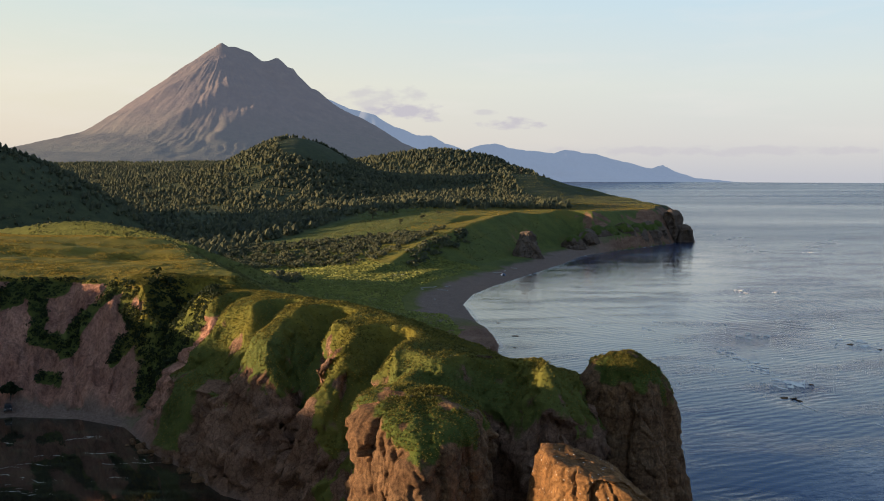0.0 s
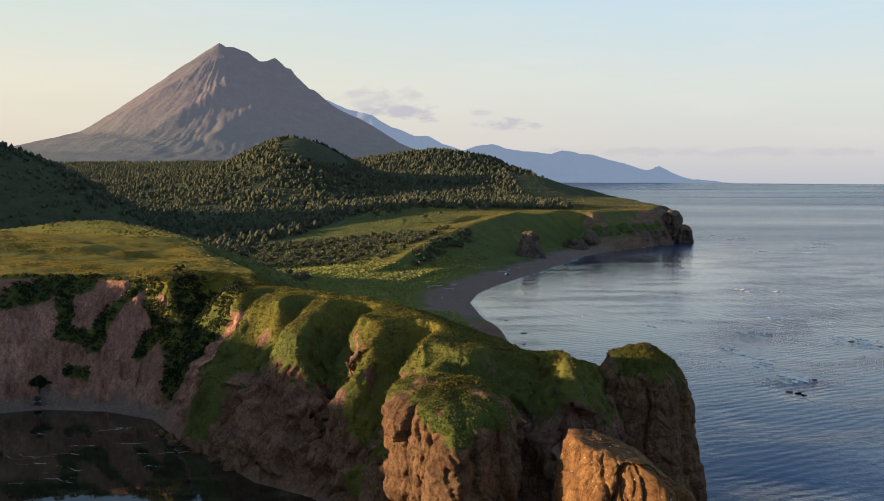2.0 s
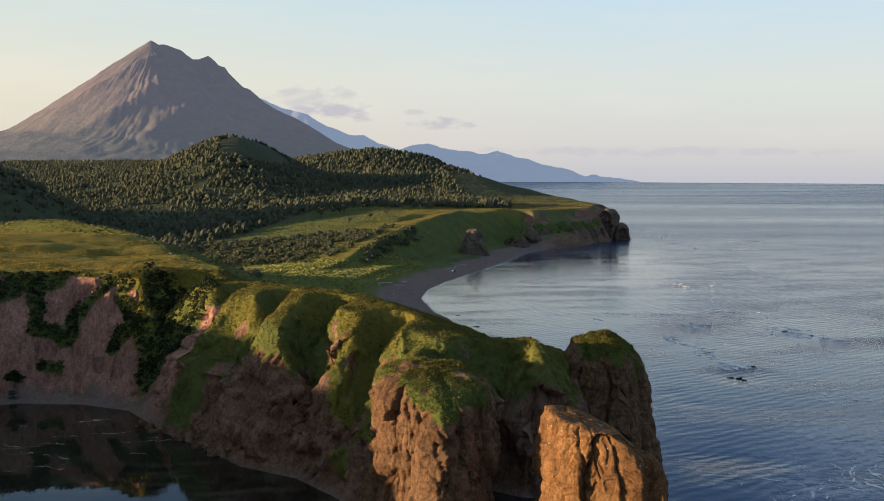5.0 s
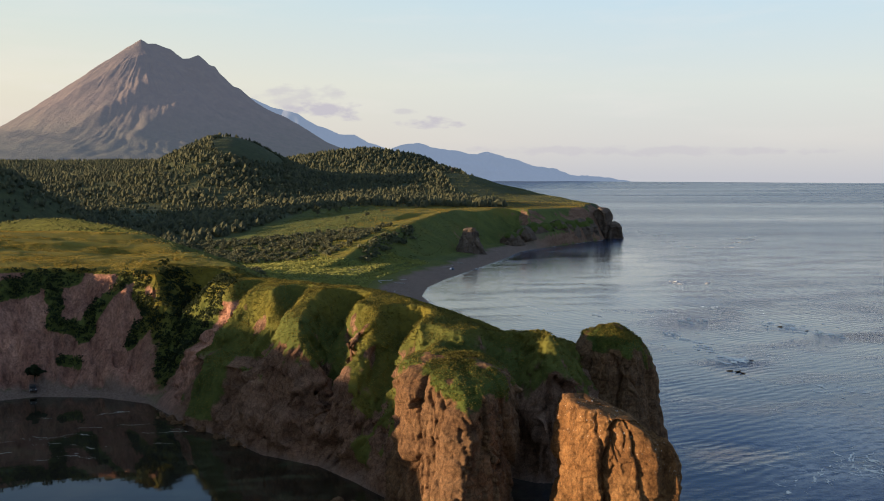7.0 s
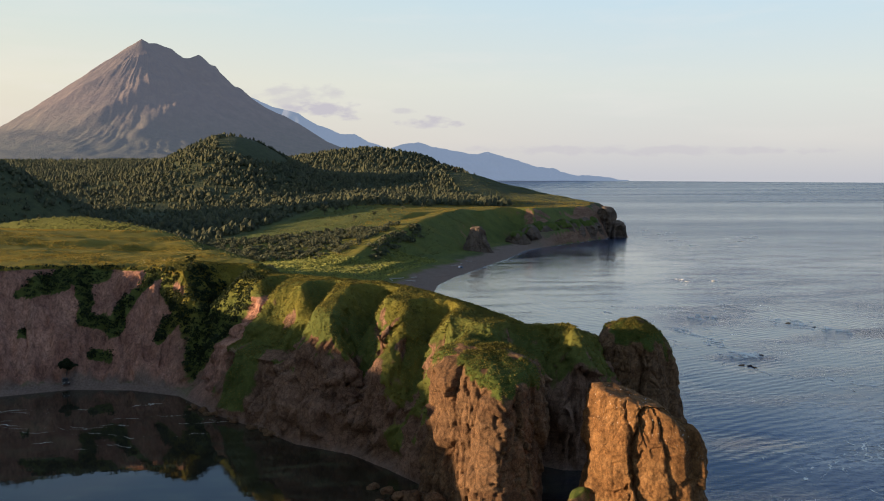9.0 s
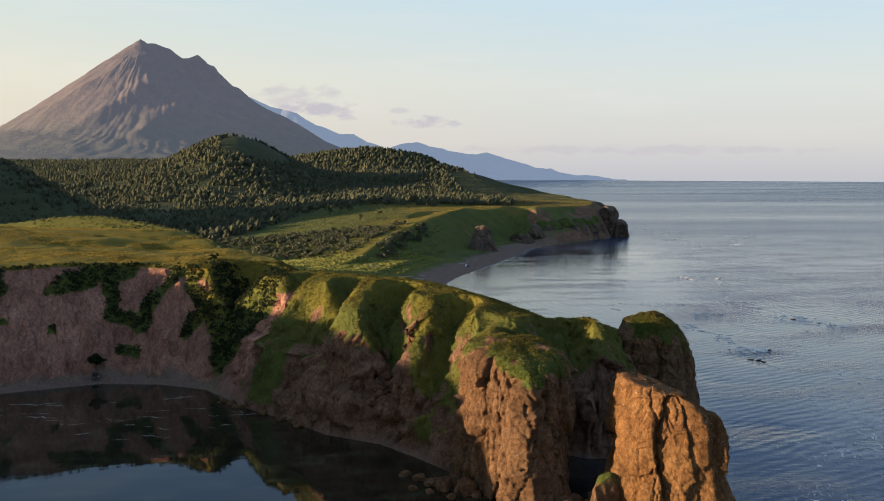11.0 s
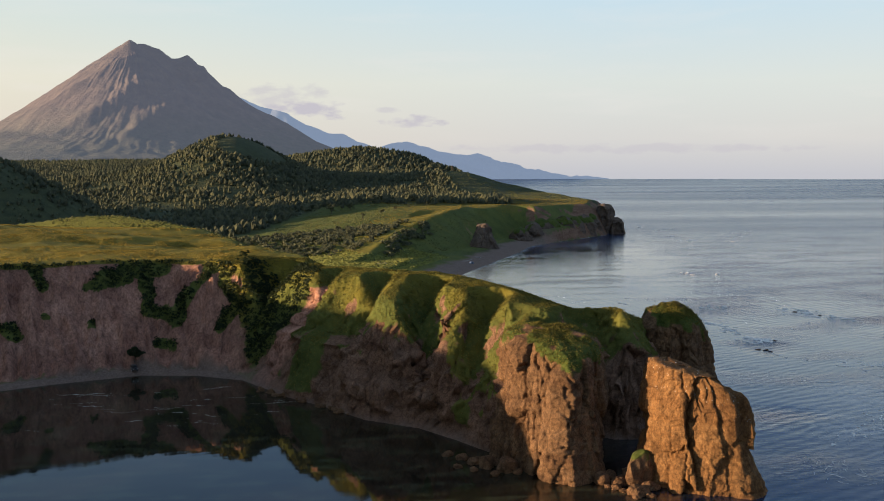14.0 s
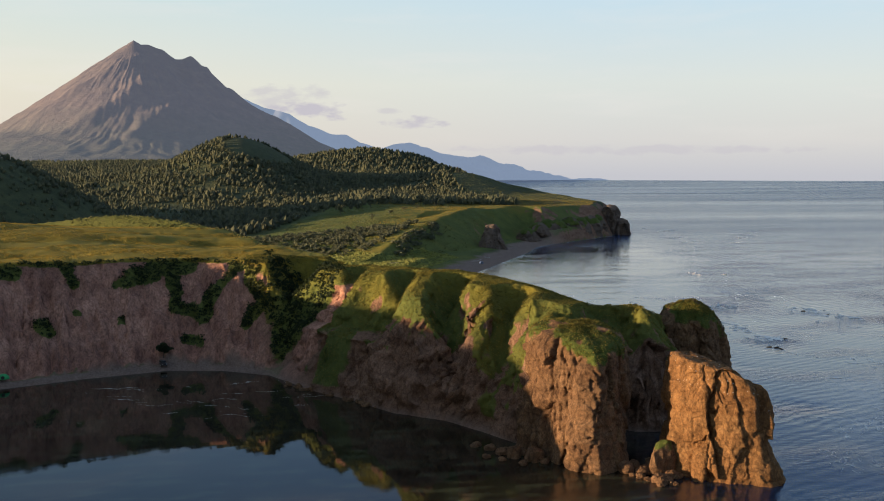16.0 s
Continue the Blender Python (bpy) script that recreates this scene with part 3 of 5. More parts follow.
# ---- ground ----
def cover(x, y, z, slope, L):
    """Shares of grass, bare clay, sand, dryness and wood."""
    _, d, head, cove, capew, pe, be, rd, cutd, rough, gul = L
    n = fbm(x, y, 12, 4, 15.5)
    veg = smooth(1.9, 0.9, slope + 0.5 * n) * (1 - capew) + capew * smooth(1.15, 0.55, slope + 0.6 * n)
    veg = veg * (1 - smooth(140, 195, x) * smooth(700, 760, y) * smooth(0.42, 0.85, slope + 0.55 * n) * smooth(1100, 1000, y))
    onhead = smooth(13, 19, z + 6 * n - 2.5 * gul) * smooth(3.4, 1.8, slope + 0.4 * n)
    onhead = np.maximum(onhead, smooth(0.2, 0.6, fbm(x, y, 9, 3, 44) - 0.35 * gul + 0.4 * smooth(-38, -46, x)) * smooth(2, 5, z) * smooth(3.2, 2.2, slope))
    veg = veg * (1 - head) + head * onhead
    bare = smooth(0.5, 1.6, cutd) * smooth(4, 7, d)
    clump = np.zeros_like(x)
    shrub = smooth(-3, 2, signed(x, y, SHRUBS) + 2 * n)
    rag = 0.5 * fbm(x + 0.4 * z, z, 4.5, 4, 31)
    for px, pz, qx, qz, wide in PATCHES:
        t_ = np.clip(((x - px) * (qx - px) + (z - pz) * (qz - pz)) / ((qx - px) ** 2 + (qz - pz) ** 2), 0, 1)
        q = np.hypot(x - px - t_ * (qx - px), z - pz - t_ * (qz - pz)) / wide + rag
        clump = np.maximum(clump, smooth(1.2, 0.85, q))
    veg = veg * (1 - cove * bare) + cove * bare * clump
    cs = smooth(7.0, 5.0, to_line(x, y, CLAY_SPUR, False)[0] + 1.2 * n) * smooth(28.5, 26, z + n)
    gs = smooth(6.0, 3.5, to_line(x, y, GREEN_SPUR, False)[0] + 2.5 * n + 2 * fbm(x, y, 4, 3, 61)) * smooth(1.5, 3, z)
    gg = smooth(5.5, 3.0, to_line(x, y, GREEN_GULLY, False)[0] + 4 * n) * smooth(2, 4, z)
    veg = np.maximum(np.maximum(veg * (1 - cs), shrub), np.maximum(gs, gg))
    clay = np.maximum(cove, cs * (1 - shrub))
    near = head + cove
    sand = smooth(6.5, 4.5, d + n) * cove + (1 - smooth(0, 1, near)) * (1 - capew) * smooth(25, 19, d + 4 * n) + smooth(1.0, 0.2, z) * 0.6 * head
    dry = (1 - cove * bare) * np.clip(0.85 * smooth(2, 10, pe) + 0.35 * head * smooth(24, 30, z + 2 * n) + 0.55 * smooth(4, 20, be) * smooth(1000, 860, y) + 0.3 * n, 0, 1)
    dry = np.maximum(dry, 0.25 * smooth(600, 560, y) * smooth(340, 380, y) * smooth(-10, -30, pe))
    wood = smooth(-20, 40, y - 640 - 40 * n) * (1 - smooth(-60, -42, be) * smooth(980, 880, y + 30 * n))
    return veg, np.clip(clay, 0, 1), np.clip(sand, 0, 1), dry, wood, shrub


def ground_part(name, X, Y, keep, jag, step=0.5):
    L = land(X, Y)
    Z = L[0]
    ax = np.gradient(Z, axis=0) / np.maximum(1e-3, np.hypot(np.gradient(X, axis=0), np.gradient(Y, axis=0)))
    ay = np.gradient(Z, axis=1) / np.maximum(1e-3, np.hypot(np.gradient(X, axis=1), np.gradient(Y, axis=1)))
    slope = np.hypot(ax, ay)
    veg, clay, sand, dry, wood, shrub = cover(X, Y, Z, slope, L)
    XX, YY, ZZ = X.copy(), Y.copy(), Z.copy()
    if jag:
        w = smooth(0.8, 1.6, slope) * smooth(0, 2, Z) * L[2] * (1 - 0.65 * veg)
        wc = smooth(0.8, 1.4, slope) * smooth(0, 2, Z) * L[3]
        wob = 1.2 * fbm3(X, Y, Z, 3, 2, 2.2)
        s1, j1 = blocks(X + wob, Y - wob, Z * 0.5, 5.0, 3)
        s2, j2 = blocks(X - wob, Y + wob, Z, 1.9, 9)
        push = 3.4 * (s1 - 0.5) - 0.8 * j1 + 1.3 * (s2 - 0.5) - 0.35 * j2 + 0.7 * fbm3(X, Y, Z, 1.4, 3, 3.9)
        gX, gY = np.gradient(Z, axis=0) / step, np.gradient(Z, axis=1) / step
        gn = np.maximum(np.hypot(gX, gY), 0.2)
        XX += -gX / gn * (w * push + wc * 1.3 * fbm3(X, Y, Z * 0.4, 2.4, 3, 6.1)) + w * 1.2 * fbm3(X, Y, Z, 6, 3, 1.3)
        YY += -gY / gn * (w * push + wc * 0.9 * fbm3(X, Y, Z * 0.4, 2.4, 3, 6.1)) + w * 1.0 * fbm3(X, Y, Z, 5, 3, 7.7)
        ZZ += veg * smooth(2, 6, Z) * (0.32 * np.abs(fbm(X, Y, 2.6, 3, 5.5)) * (0.3 + 0.7 * L[2]))
    pts = np.stack([XX, YY, ZZ], -1).reshape(-1, 3)
    me = mesh_from(name, pts, sheet(X, Y, keep), True, dict(veg=veg, clay=clay, sand=sand, dry=dry, wood=wood))
    me.materials.append(GROUND)
    ob = new(name, me)
    return ob, (pts, veg.ravel(), slope.ravel(), L[2].ravel(), L[3].ravel(), shrub.ravel(), dry.ravel())


BOX = (-150.0, 66.0, 130.0, 330.0)     # the near ground, drawn finer
FINE = (-72.0, 52.0, 134.0, 292.0)
gx, gy = np.meshgrid(np.arange(FINE[0], FINE[1], 0.34), np.arange(FINE[2], FINE[3], 0.34), indexing="ij")
headland, HEAD = ground_part("ground", gx, gy, None, True, 0.34)
tagged(headland, "grassy cliff headland of brown eroded rock", "ground", kind="structure")
gx, gy = np.meshgrid(np.arange(BOX[0], BOX[1], 0.5), np.arange(BOX[2], BOX[3], 0.5), indexing="ij")
cove_side, COVE = ground_part("ground", gx, gy, ~((gx > FINE[0] + 0.4) & (gx < FINE[1] - 0.7) & (gy > FINE[2] + 0.4) & (gy < FINE[3] - 0.7)), True)
tagged(cove_side, "pinkish clay cliff and shingle of the cove", "ground", kind="structure")

ang = np.radians(np.concatenate([np.linspace(54, 112, 600), np.linspace(112.6, 168, 60)]))
rad = np.concatenate([np.geomspace(170, 3200, 390)])
ga, gr = np.meshgrid(ang, rad, indexing="ij")
fx, fy = -30 + gr * np.cos(ga), -20 + gr * np.sin(ga)
outside = ~((fx > BOX[0] + 1) & (fx < BOX[1] - 1.5) & (fy > BOX[2] + 1) & (fy < BOX[3] - 1.5))

hinterland, FARL = ground_part("ground", fx, fy, (outside & (fy < 2900) & (land(fx, fy)[0] > -5.5)), False)
tagged(hinterland, "grassy plateau, wooded hills, beach and far cape", "ground", kind="structure")


# ---- sea ----
def sea():
    r = np.concatenate([[0.5], np.geomspace(12, 4930, 330)])
    a = np.radians(np.concatenate([np.linspace(20, 125, 320), np.linspace(126, 380, 40)]))
    A, R = np.meshgrid(a, r, indexing="ij")
    X, Y = -30 + R * np.cos(A), -20 + R * np.sin(A)
    Z = 39.4 * (np.maximum(0, R - 1500) / 3400) ** 2
    d = signed(X, Y, COAST)
    cove = smooth(10, -25, X) * smooth(150, 175, Y + 0.2 * X) * smooth(-60, -20, d)
    foam = smooth(-3.2, -0.6, d) * 0.45 * smooth(330, 350, Y) + 0.35 * smooth(-260, -60, d) * smooth(20, 90, X) * np.clip(fbm(X, Y, 70, 3, 3.3) * 1.6 - 0.25, 0, 1) * smooth(700, 400, Y)
    for sx, sy, sr in ((172, 348, 15), (121, 285, 10), (132, 238, 10), (88, 160, 14), (195, 523, 14), (118, 322, 8), (150, 200, 12)):
        foam = foam + 0.32 * smooth(1.1, 0.2, np.hypot((X - sx) / sr, (Y - sy) / (sr * 0.8)) + 0.5 * fbm(X, Y, 9, 3, 5.1))
    calm = smooth(-30, 10, X - 0.15 * (Y - 150))
    bay = smooth(0.42, 0.30, X / np.maximum(Y, 1))
    bay = bay * smooth(1000, 700, R)
    far_chop = smooth(900, 2200, R)
    wind = fbm(X * 0.16, Y, 170, 4, 29) * smooth(250, 700, R)
    chop = 0.002 + 0.98 * calm * np.maximum(0.035 + 0.17 * (1 - bay) * smooth(-0.05, 0.4, fbm(X * 0.7, Y, 55, 4, 47)) * smooth(150, 230, R) * smooth(620, 420, R), np.maximum(0.10 * far_chop, (0.02 + 0.11 * (1 - bay)) * smooth(190, 620, R)))
    me = mesh_from("sea", np.stack([X, Y, Z], -1).reshape(-1, 3), sheet(X, Y), True, dict(foam=np.clip(foam, 0, 1), chop=chop, rough=0.02 + calm * (1 - 0.75 * bay) * np.clip(0.17 * smooth(160, 800, R) + 0.07 * smooth(1500, 3500, R) + 0.055 * wind, 0.01, 0.4), open=np.clip(smooth(8, 50, X - 0.15 * (Y - 150)), 0, 1)))
    me.materials.append(WATER)
    return tagged(new("water", me), "calm blue-grey sea with small swells and surf", "sea", kind="structure")


sea()


# ---- mountains far behind ----
def hill_material(name, cols, size, rough=1.0):
    m, t, b = material(name, rough, 0.0)
    n = noise_node(t, size, 8, 0.68)
    t.links.new(ramp(t, n, *cols), b.inputs["Base Color"])
    return m


def volcano_material():
    m, t, b = material("volcano_slope", 1.0, 0.0)
    n = noise_node(t, 60, 9, 0.72)
    high = ramp(t, n, (0.3, (0.125, 0.108, 0.112)), (0.55, (0.16, 0.132, 0.124)), (0.75, (0.195, 0.158, 0.138)))
    low = ramp(t, noise_node(t, 25, 9, 0.75), (0.3, (0.085, 0.09, 0.085)), (0.55, (0.115, 0.118, 0.1)), (0.75, (0.155, 0.148, 0.115)))
    sep = t.nodes.new("ShaderNodeSeparateXYZ")
    t.links.new(t.nodes.new("ShaderNodeNewGeometry").outputs["Position"], sep.inputs[0])
    up = calc(t, "DIVIDE", calc(t, "ADD", sep.outputs["Z"], calc(t, "MULTIPLY", calc(t, "SUBTRACT", n, 0.5), 260.0)), 700.0)
    t.links.new(mix(t, ramp(t, up, (0.22, (0, 0, 0)), (0.5, (1, 1, 1))), low, high), b.inputs["Base Color"])
    bump(t, b, noise_node(t, 30, 9, 0.75), 0.6, 11)
    # faint bluish glow over the whole cone, standing in for haze
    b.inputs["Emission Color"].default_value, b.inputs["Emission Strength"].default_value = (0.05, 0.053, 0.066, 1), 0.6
    return m


def distance_material():
    """Far backdrop; its blue colour and emission stand in for miles of lit air."""
    m, t, b = material("far_distance", 1.0, 0.0)
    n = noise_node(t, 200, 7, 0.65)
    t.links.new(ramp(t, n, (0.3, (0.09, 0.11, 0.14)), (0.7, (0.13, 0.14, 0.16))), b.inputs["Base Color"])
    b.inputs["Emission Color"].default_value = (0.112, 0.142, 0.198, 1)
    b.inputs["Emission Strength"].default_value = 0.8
    return m


VOLCANO_ROCK, FAR_HILLS = volcano_material(), distance_material()


def volcano():
    cx, cy, top = -704.0, 4440.0, 641.0
    a = np.linspace(0, 2 * math.pi, 760, endpoint=False)
    r = np.concatenate([[1.0], np.geomspace(10, 3400, 210)])
    A, R = np.meshgrid(np.append(a, a[0]), r, indexing="ij")
    X, Y = cx + R * np.cos(A), cy + R * np.sin(A)
    u, v = X - cx, Y - cy
    front = np.interp(R, [0, 30, 100, 160, 335, 575, 800, 990, 1400, 2200, 3400], [0, 22, 68, 104, 240, 415, 490, 525, 575, 622, 673])
    west = np.interp(R, [0, 60, 163, 345, 500, 590, 863, 1019, 1400, 2200, 3400], [0, 36, 120, 236, 340, 388, 440, 474, 545, 622, 680])
    east = np.interp(R, [0, 30, 48, 62, 122, 172, 205, 228, 242, 256, 285, 312, 327, 343, 393, 415, 470, 535, 665, 795, 900, 1400, 2200, 3400],
                     [0, 16, 14, 14, 34, 70, 72, 60, 54, 66, 92, 98, 124, 140, 190, 194, 236, 274, 340, 418, 470, 570, 630, 690])
    wl, wr = np.clip(-np.cos(A + 0.3), 0, 1) ** 4, np.clip(np.cos(A - 0.3), 0, 1) ** 5
    drop = front * (1 - wl - wr) + west * wl + east * wr
    bend = A + 0.00042 * R + 0.09 * fbm(X, Y, 300, 3, 2)
    rib = 1 - np.abs(vnoise(bend / (2 * math.pi) * 46, R / 1700 + 3) * 2 - 1)
    rib2 = 1 - np.abs(vnoise(bend / (2 * math.pi) * 120 + 40, R / 600 + 7) * 2 - 1)
    body = smooth(60, 260, R) * smooth(1500, 500, R) * (1 - 0.8 * wl - 0.8 * wr)
    Z = top - drop + ((rib - 0.6) * 4.5 + (rib2 - 0.6) * 5) * body * (0.4 + 1.2 * vnoise(X / 260, Y / 260)) + 5 * fbm(X, Y, 70, 5, 6) * smooth(20, 200, R)
    # slanting ribs below the summit, with the shaded hollow beside them
    for line, high, wide in (([(50, -85), (-20, -165), (-85, -230), (-210, -290), (-330, -360)], 12, 50),
                             ([(165, -185), (105, -270), (45, -347), (-85, -470), (-180, -560)], 14, 56),
                             ([(275, -215), (225, -330), (170, -430), (70, -635)], 17, 60),
                             ([(120, -60), (235, -130), (360, -260)], -22, 70)):
        q, _ = to_line(u + 14 * fbm(X, Y, 90, 3, 31), v, np.array(line, float), False)
        Z = Z + high * np.clip(1 - q / wide, 0, 1) * smooth(40, 240, R)
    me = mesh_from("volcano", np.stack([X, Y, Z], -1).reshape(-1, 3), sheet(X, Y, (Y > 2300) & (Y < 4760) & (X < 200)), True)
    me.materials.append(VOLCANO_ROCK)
    ob = new("volcano", me)
    crown = (R < 24) & (Y < 4760)
    sm = mesh_from("summit", np.stack([X, Y, Z + 1.2], -1).reshape(-1, 3), sheet(X, Y, crown), True)
    sm.materials.append(VOLCANO_ROCK)
    new("summit", sm).parent = ob
    return tagged(ob, "hazy brown volcano cone with ribbed slopes", "mountain")


volcano()


def far_range(name, depth, rows, seed, label):
    """A long far range: crest heights along x, with folds down its slope."""
    xs, hs = zip(*rows)
    x = np.linspace(xs[0], xs[-1], 420)
    v = np.linspace(0, 1, 26)
    X, V = np.meshgrid(x, v, indexing="ij")
    H = np.interp(X, xs, hs) + 5 * fbm(X, X * 0.3, 70, 4, seed) * smooth(20, 120, np.interp(X, xs, hs))
    Z = 30 + (H - 30) * (1 - V) + 10 * fbm(X, V * 400, 90, 4, seed + 3) * np.sin(V * math.pi)
    Y = depth - V * 190 + 30 * fbm(X, V * 300, 160, 3, seed + 7)
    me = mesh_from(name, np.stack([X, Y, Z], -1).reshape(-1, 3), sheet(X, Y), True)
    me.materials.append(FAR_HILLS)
    return tagged(new(name, me), label, "mountain range", kind="structure")


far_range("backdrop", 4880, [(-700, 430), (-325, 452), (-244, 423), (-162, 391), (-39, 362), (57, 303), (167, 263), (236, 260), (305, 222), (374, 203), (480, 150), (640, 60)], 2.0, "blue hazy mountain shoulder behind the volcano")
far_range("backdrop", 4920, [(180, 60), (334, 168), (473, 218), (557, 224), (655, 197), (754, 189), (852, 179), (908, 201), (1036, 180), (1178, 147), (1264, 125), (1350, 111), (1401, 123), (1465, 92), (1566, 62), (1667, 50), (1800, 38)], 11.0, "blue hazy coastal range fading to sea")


# ---- crags: towers of rock ----
def spread(points, at, a):
    """Radius of a closed outline, seen from a place inside it, at each angle."""
    px, py = np.array(points, float).T
    px, py = px - at[0], py - at[1]
    out = np.zeros(len(a))
    for k in range(len(px)):
        x0, y0, x1, y1 = px[k], py[k], px[(k + 1) % len(px)], py[(k + 1) % len(px)]
        ex, ey = x1 - x0, y1 - y0
        den = np.cos(a) * ey - np.sin(a) * ex
        den = np.where(np.abs(den) < 1e-9, 1e-9, den)
        far = (x0 * ey - y0 * ex) / den
        along = (x0 * np.sin(a) - y0 * np.cos(a)) / den
        out = np.where((far > 0) & (along >= -1e-6) & (along <= 1 + 1e-6), np.maximum(out, far), out)
    return out


def crag(name, at, height, outline, lean, seed, dome, rough, label, veg_from=0.8, pale=0.0, bottom=-3.0, taper=0.75, cracks=1.0, res=1.0, stone=None, crown=None, slabs=7.4, edge=0.42):
    """A rock tower: rings of an outline (radius by angle, or the points of its foot and its crown), drawing in to a domed or slanting top."""
    na, nz, nd = int(300 * res), int(165 * res), int(44 * res)
    a = np.linspace(0, 2 * math.pi, na + 1)
    h = np.concatenate([np.linspace(0, 1, nz), np.full(nd, 1.0)])
    into = np.concatenate([np.zeros(nz), np.linspace(0, 1, nd + 1)[1:]])
    A, Hh = np.meshgrid(a, h, indexing="ij")
    I = np.meshgrid(a, into, indexing="ij")[1]

    def round_off(base):
        return np.convolve(np.concatenate([base[-3:-1], base, base[1:3]]), np.array([1, 4, 6, 4, 1]) / 16, "valid")

    if crown:
        low, high = round_off(spread(outline, at, a)), round_off(spread(crown, at, a))
        ring = low[:, None] + (high - low)[:, None] * Hh ** 0.8
    else:
        base = np.interp(a / (2 * math.pi), np.linspace(0, 1, len(outline) + 1), list(outline) + [outline[0]])
        ring = round_off(base)[:, None] * (1 - (1 - taper) * Hh ** 1.3)
    round_ = np.cos(np.clip((Hh - 0.91) / 0.09, 0, 1) * math.pi / 2 * edge)
    Rr = ring * round_ * (1 - I)
    ca, sa = np.cos(A), np.sin(A)
    top = height + dome(ca * Rr, sa * Rr)
    Z = bottom + (top - bottom) * Hh * (0.97 + 0.03 * np.sqrt(np.clip(1 - (1 - I) ** 2, 0, 1)))
    X, Y = at[0] + ca * Rr + lean[0] * Hh, at[1] + sa * Rr + lean[1] * Hh
    wall = (1 - I) ** 0.5
    big = fbm3(X, Y, Z * 0.35, 7, 3, seed)
    wob = 0.5 * fbm3(X, Y, Z, 3, 2, seed + 1)
    s1, j1 = blocks(X + wob, Y - wob, Z * 0.25 + 0.15 * X, slabs, int(seed * 7))
    s2, j2 = blocks(X - wob, Y + wob, Z * 0.8, 2.0, int(seed * 3) + 5)
    s3, j3 = blocks(X, Y, Z * 0.55, 3.6, int(seed * 5) + 2)
    fine = fbm3(X, Y, Z, 1.3, 3, seed + 5)
    out = wall * rough * (0.5 * big + 3.3 * (s1 - 0.5) - 0.7 * cracks * j1 + 1.1 * (s3 - 0.5) - 0.25 * cracks * j3 + 0.45 * (s2 - 0.5) - 0.12 * cracks * j2 + 0.2 * fine + 0.14 * fbm3(X, Y, Z, 0.55, 2, seed + 8))
    out = out * (1 - 0.75 * smooth(veg_from, veg_from + 0.14, Hh + 0.12 * fbm3(X, Y, Z, 5, 3, seed + 13)))
    strat = wall * 0.3 * rough * (fbm3(X * 0.2, Y * 0.2, Z, 2.1, 2, seed + 9))
    X, Y = X + ca * (out + strat), Y + sa * (out + strat)
    Z = Z + I ** 0.3 * 0.6 * fbm(X, Y, 3, 3, seed) * (Hh > 0.99)
    veg = smooth(veg_from, veg_from + 0.16, Hh + 0.12 * fbm3(X, Y, Z, 5, 3, seed + 13))
    pts = np.stack([X, Y, Z], -1)
    pts[-1] = pts[0]
    me = mesh_from(name, pts.reshape(-1, 3), sheet(X, Y), True, dict(veg=veg, pale=pale * smooth(0.72, 0.95, Hh)))
    me.materials.append(stone or CRAG)
    ob = new(name, me)
    return tagged(ob, label, "rock"), (pts, veg)


stack, _ = crag("sea_rock", (27, 130), 23, [(17, 132), (19, 128.5), (25, 119.8), (35, 116.3), (39.5, 117.5), (42.5, 124), (43, 132), (35, 141), (24, 142), (18, 138)], (0, 0), 3.7,
                    lambda u, v: np.clip(-0.22 * u - 0.07 * np.maximum(0, u - 0.5) ** 2 + 0.05 * v, -9, 3), 0.68, "orange sunlit sea stack with white gull specks on its sloping top", 2.0, 1.0,
                    stone=STACK_ROCK, crown=[(21, 132), (22.3, 127.8), (27, 122.6), (32, 119.8), (34.8, 122.8), (36.5, 130), (32, 137), (21, 137)], slabs=6.0, edge=0.22)
buttress, BUTT = crag("rock_buttress", (4.5, 148), 24.6, [(-8.6, 153), (-5.8, 143), (0, 132.4), (4, 129.8), (10.5, 132.8), (15.5, 142), (16, 152), (9, 163), (-4, 162)], (0, 0), 5.4,
                      lambda u, v: 3.9 + 0.07 * v - 0.012 * (u * u + v * v) - 0.05 * u, 0.95, "brown cliff buttress capped with green grass", 0.86,
                      crown=[(-6.5, 153), (-4.5, 145), (0, 136.5), (3.5, 133.3), (9, 135.6), (13.5, 143), (14, 152), (8, 161), (-3, 161)], slabs=5.2, edge=0.3)
pillar, PILLAR = crag("sea_rock", (45.6, 179), 23.6, (10.8, 11.8, 11, 12, 12, 11, 11, 10.6), (-1, 2), 8.8,
                      lambda u, v: 4.6 - 0.045 * (u * u + v * v) - 0.14 * u, 0.85, "dark rock stack with a grass cap", 0.87, taper=0.68)
cape_rock, _ = crag("sea_rock", (273, 935), 27, (9, 9, 11, 13, 12, 10, 9, 8.5), (2, 0), 13.3, lambda u, v: 4 - 0.05 * (u * u + v * v), 1.6, "dark rock knob at the end of the far cape", 2.0, taper=0.78, res=0.35, stone=DULL_ROCK)
cape_rock, _ = crag("sea_rock", (287, 929), 13, (10, 9, 8, 9, 10, 9, 9, 9), (0, 0), 15.1, lambda u, v: 4 - 0.08 * (u * u + v * v), 1.2, "low dark rock off the far cape", 2.0, taper=0.75, res=0.3, stone=DULL_ROCK)
spire, _ = crag("sea_rock", (107, 718), 19, (13, 11, 10, 12, 15, 14, 12, 13), (-2, 2), 17.3, lambda u, v: 3 - 0.1 * (u * u + v * v), 1.4, "pointed brown rock on the far beach", 2.0, taper=0.3, res=0.4, stone=DULL_ROCK)
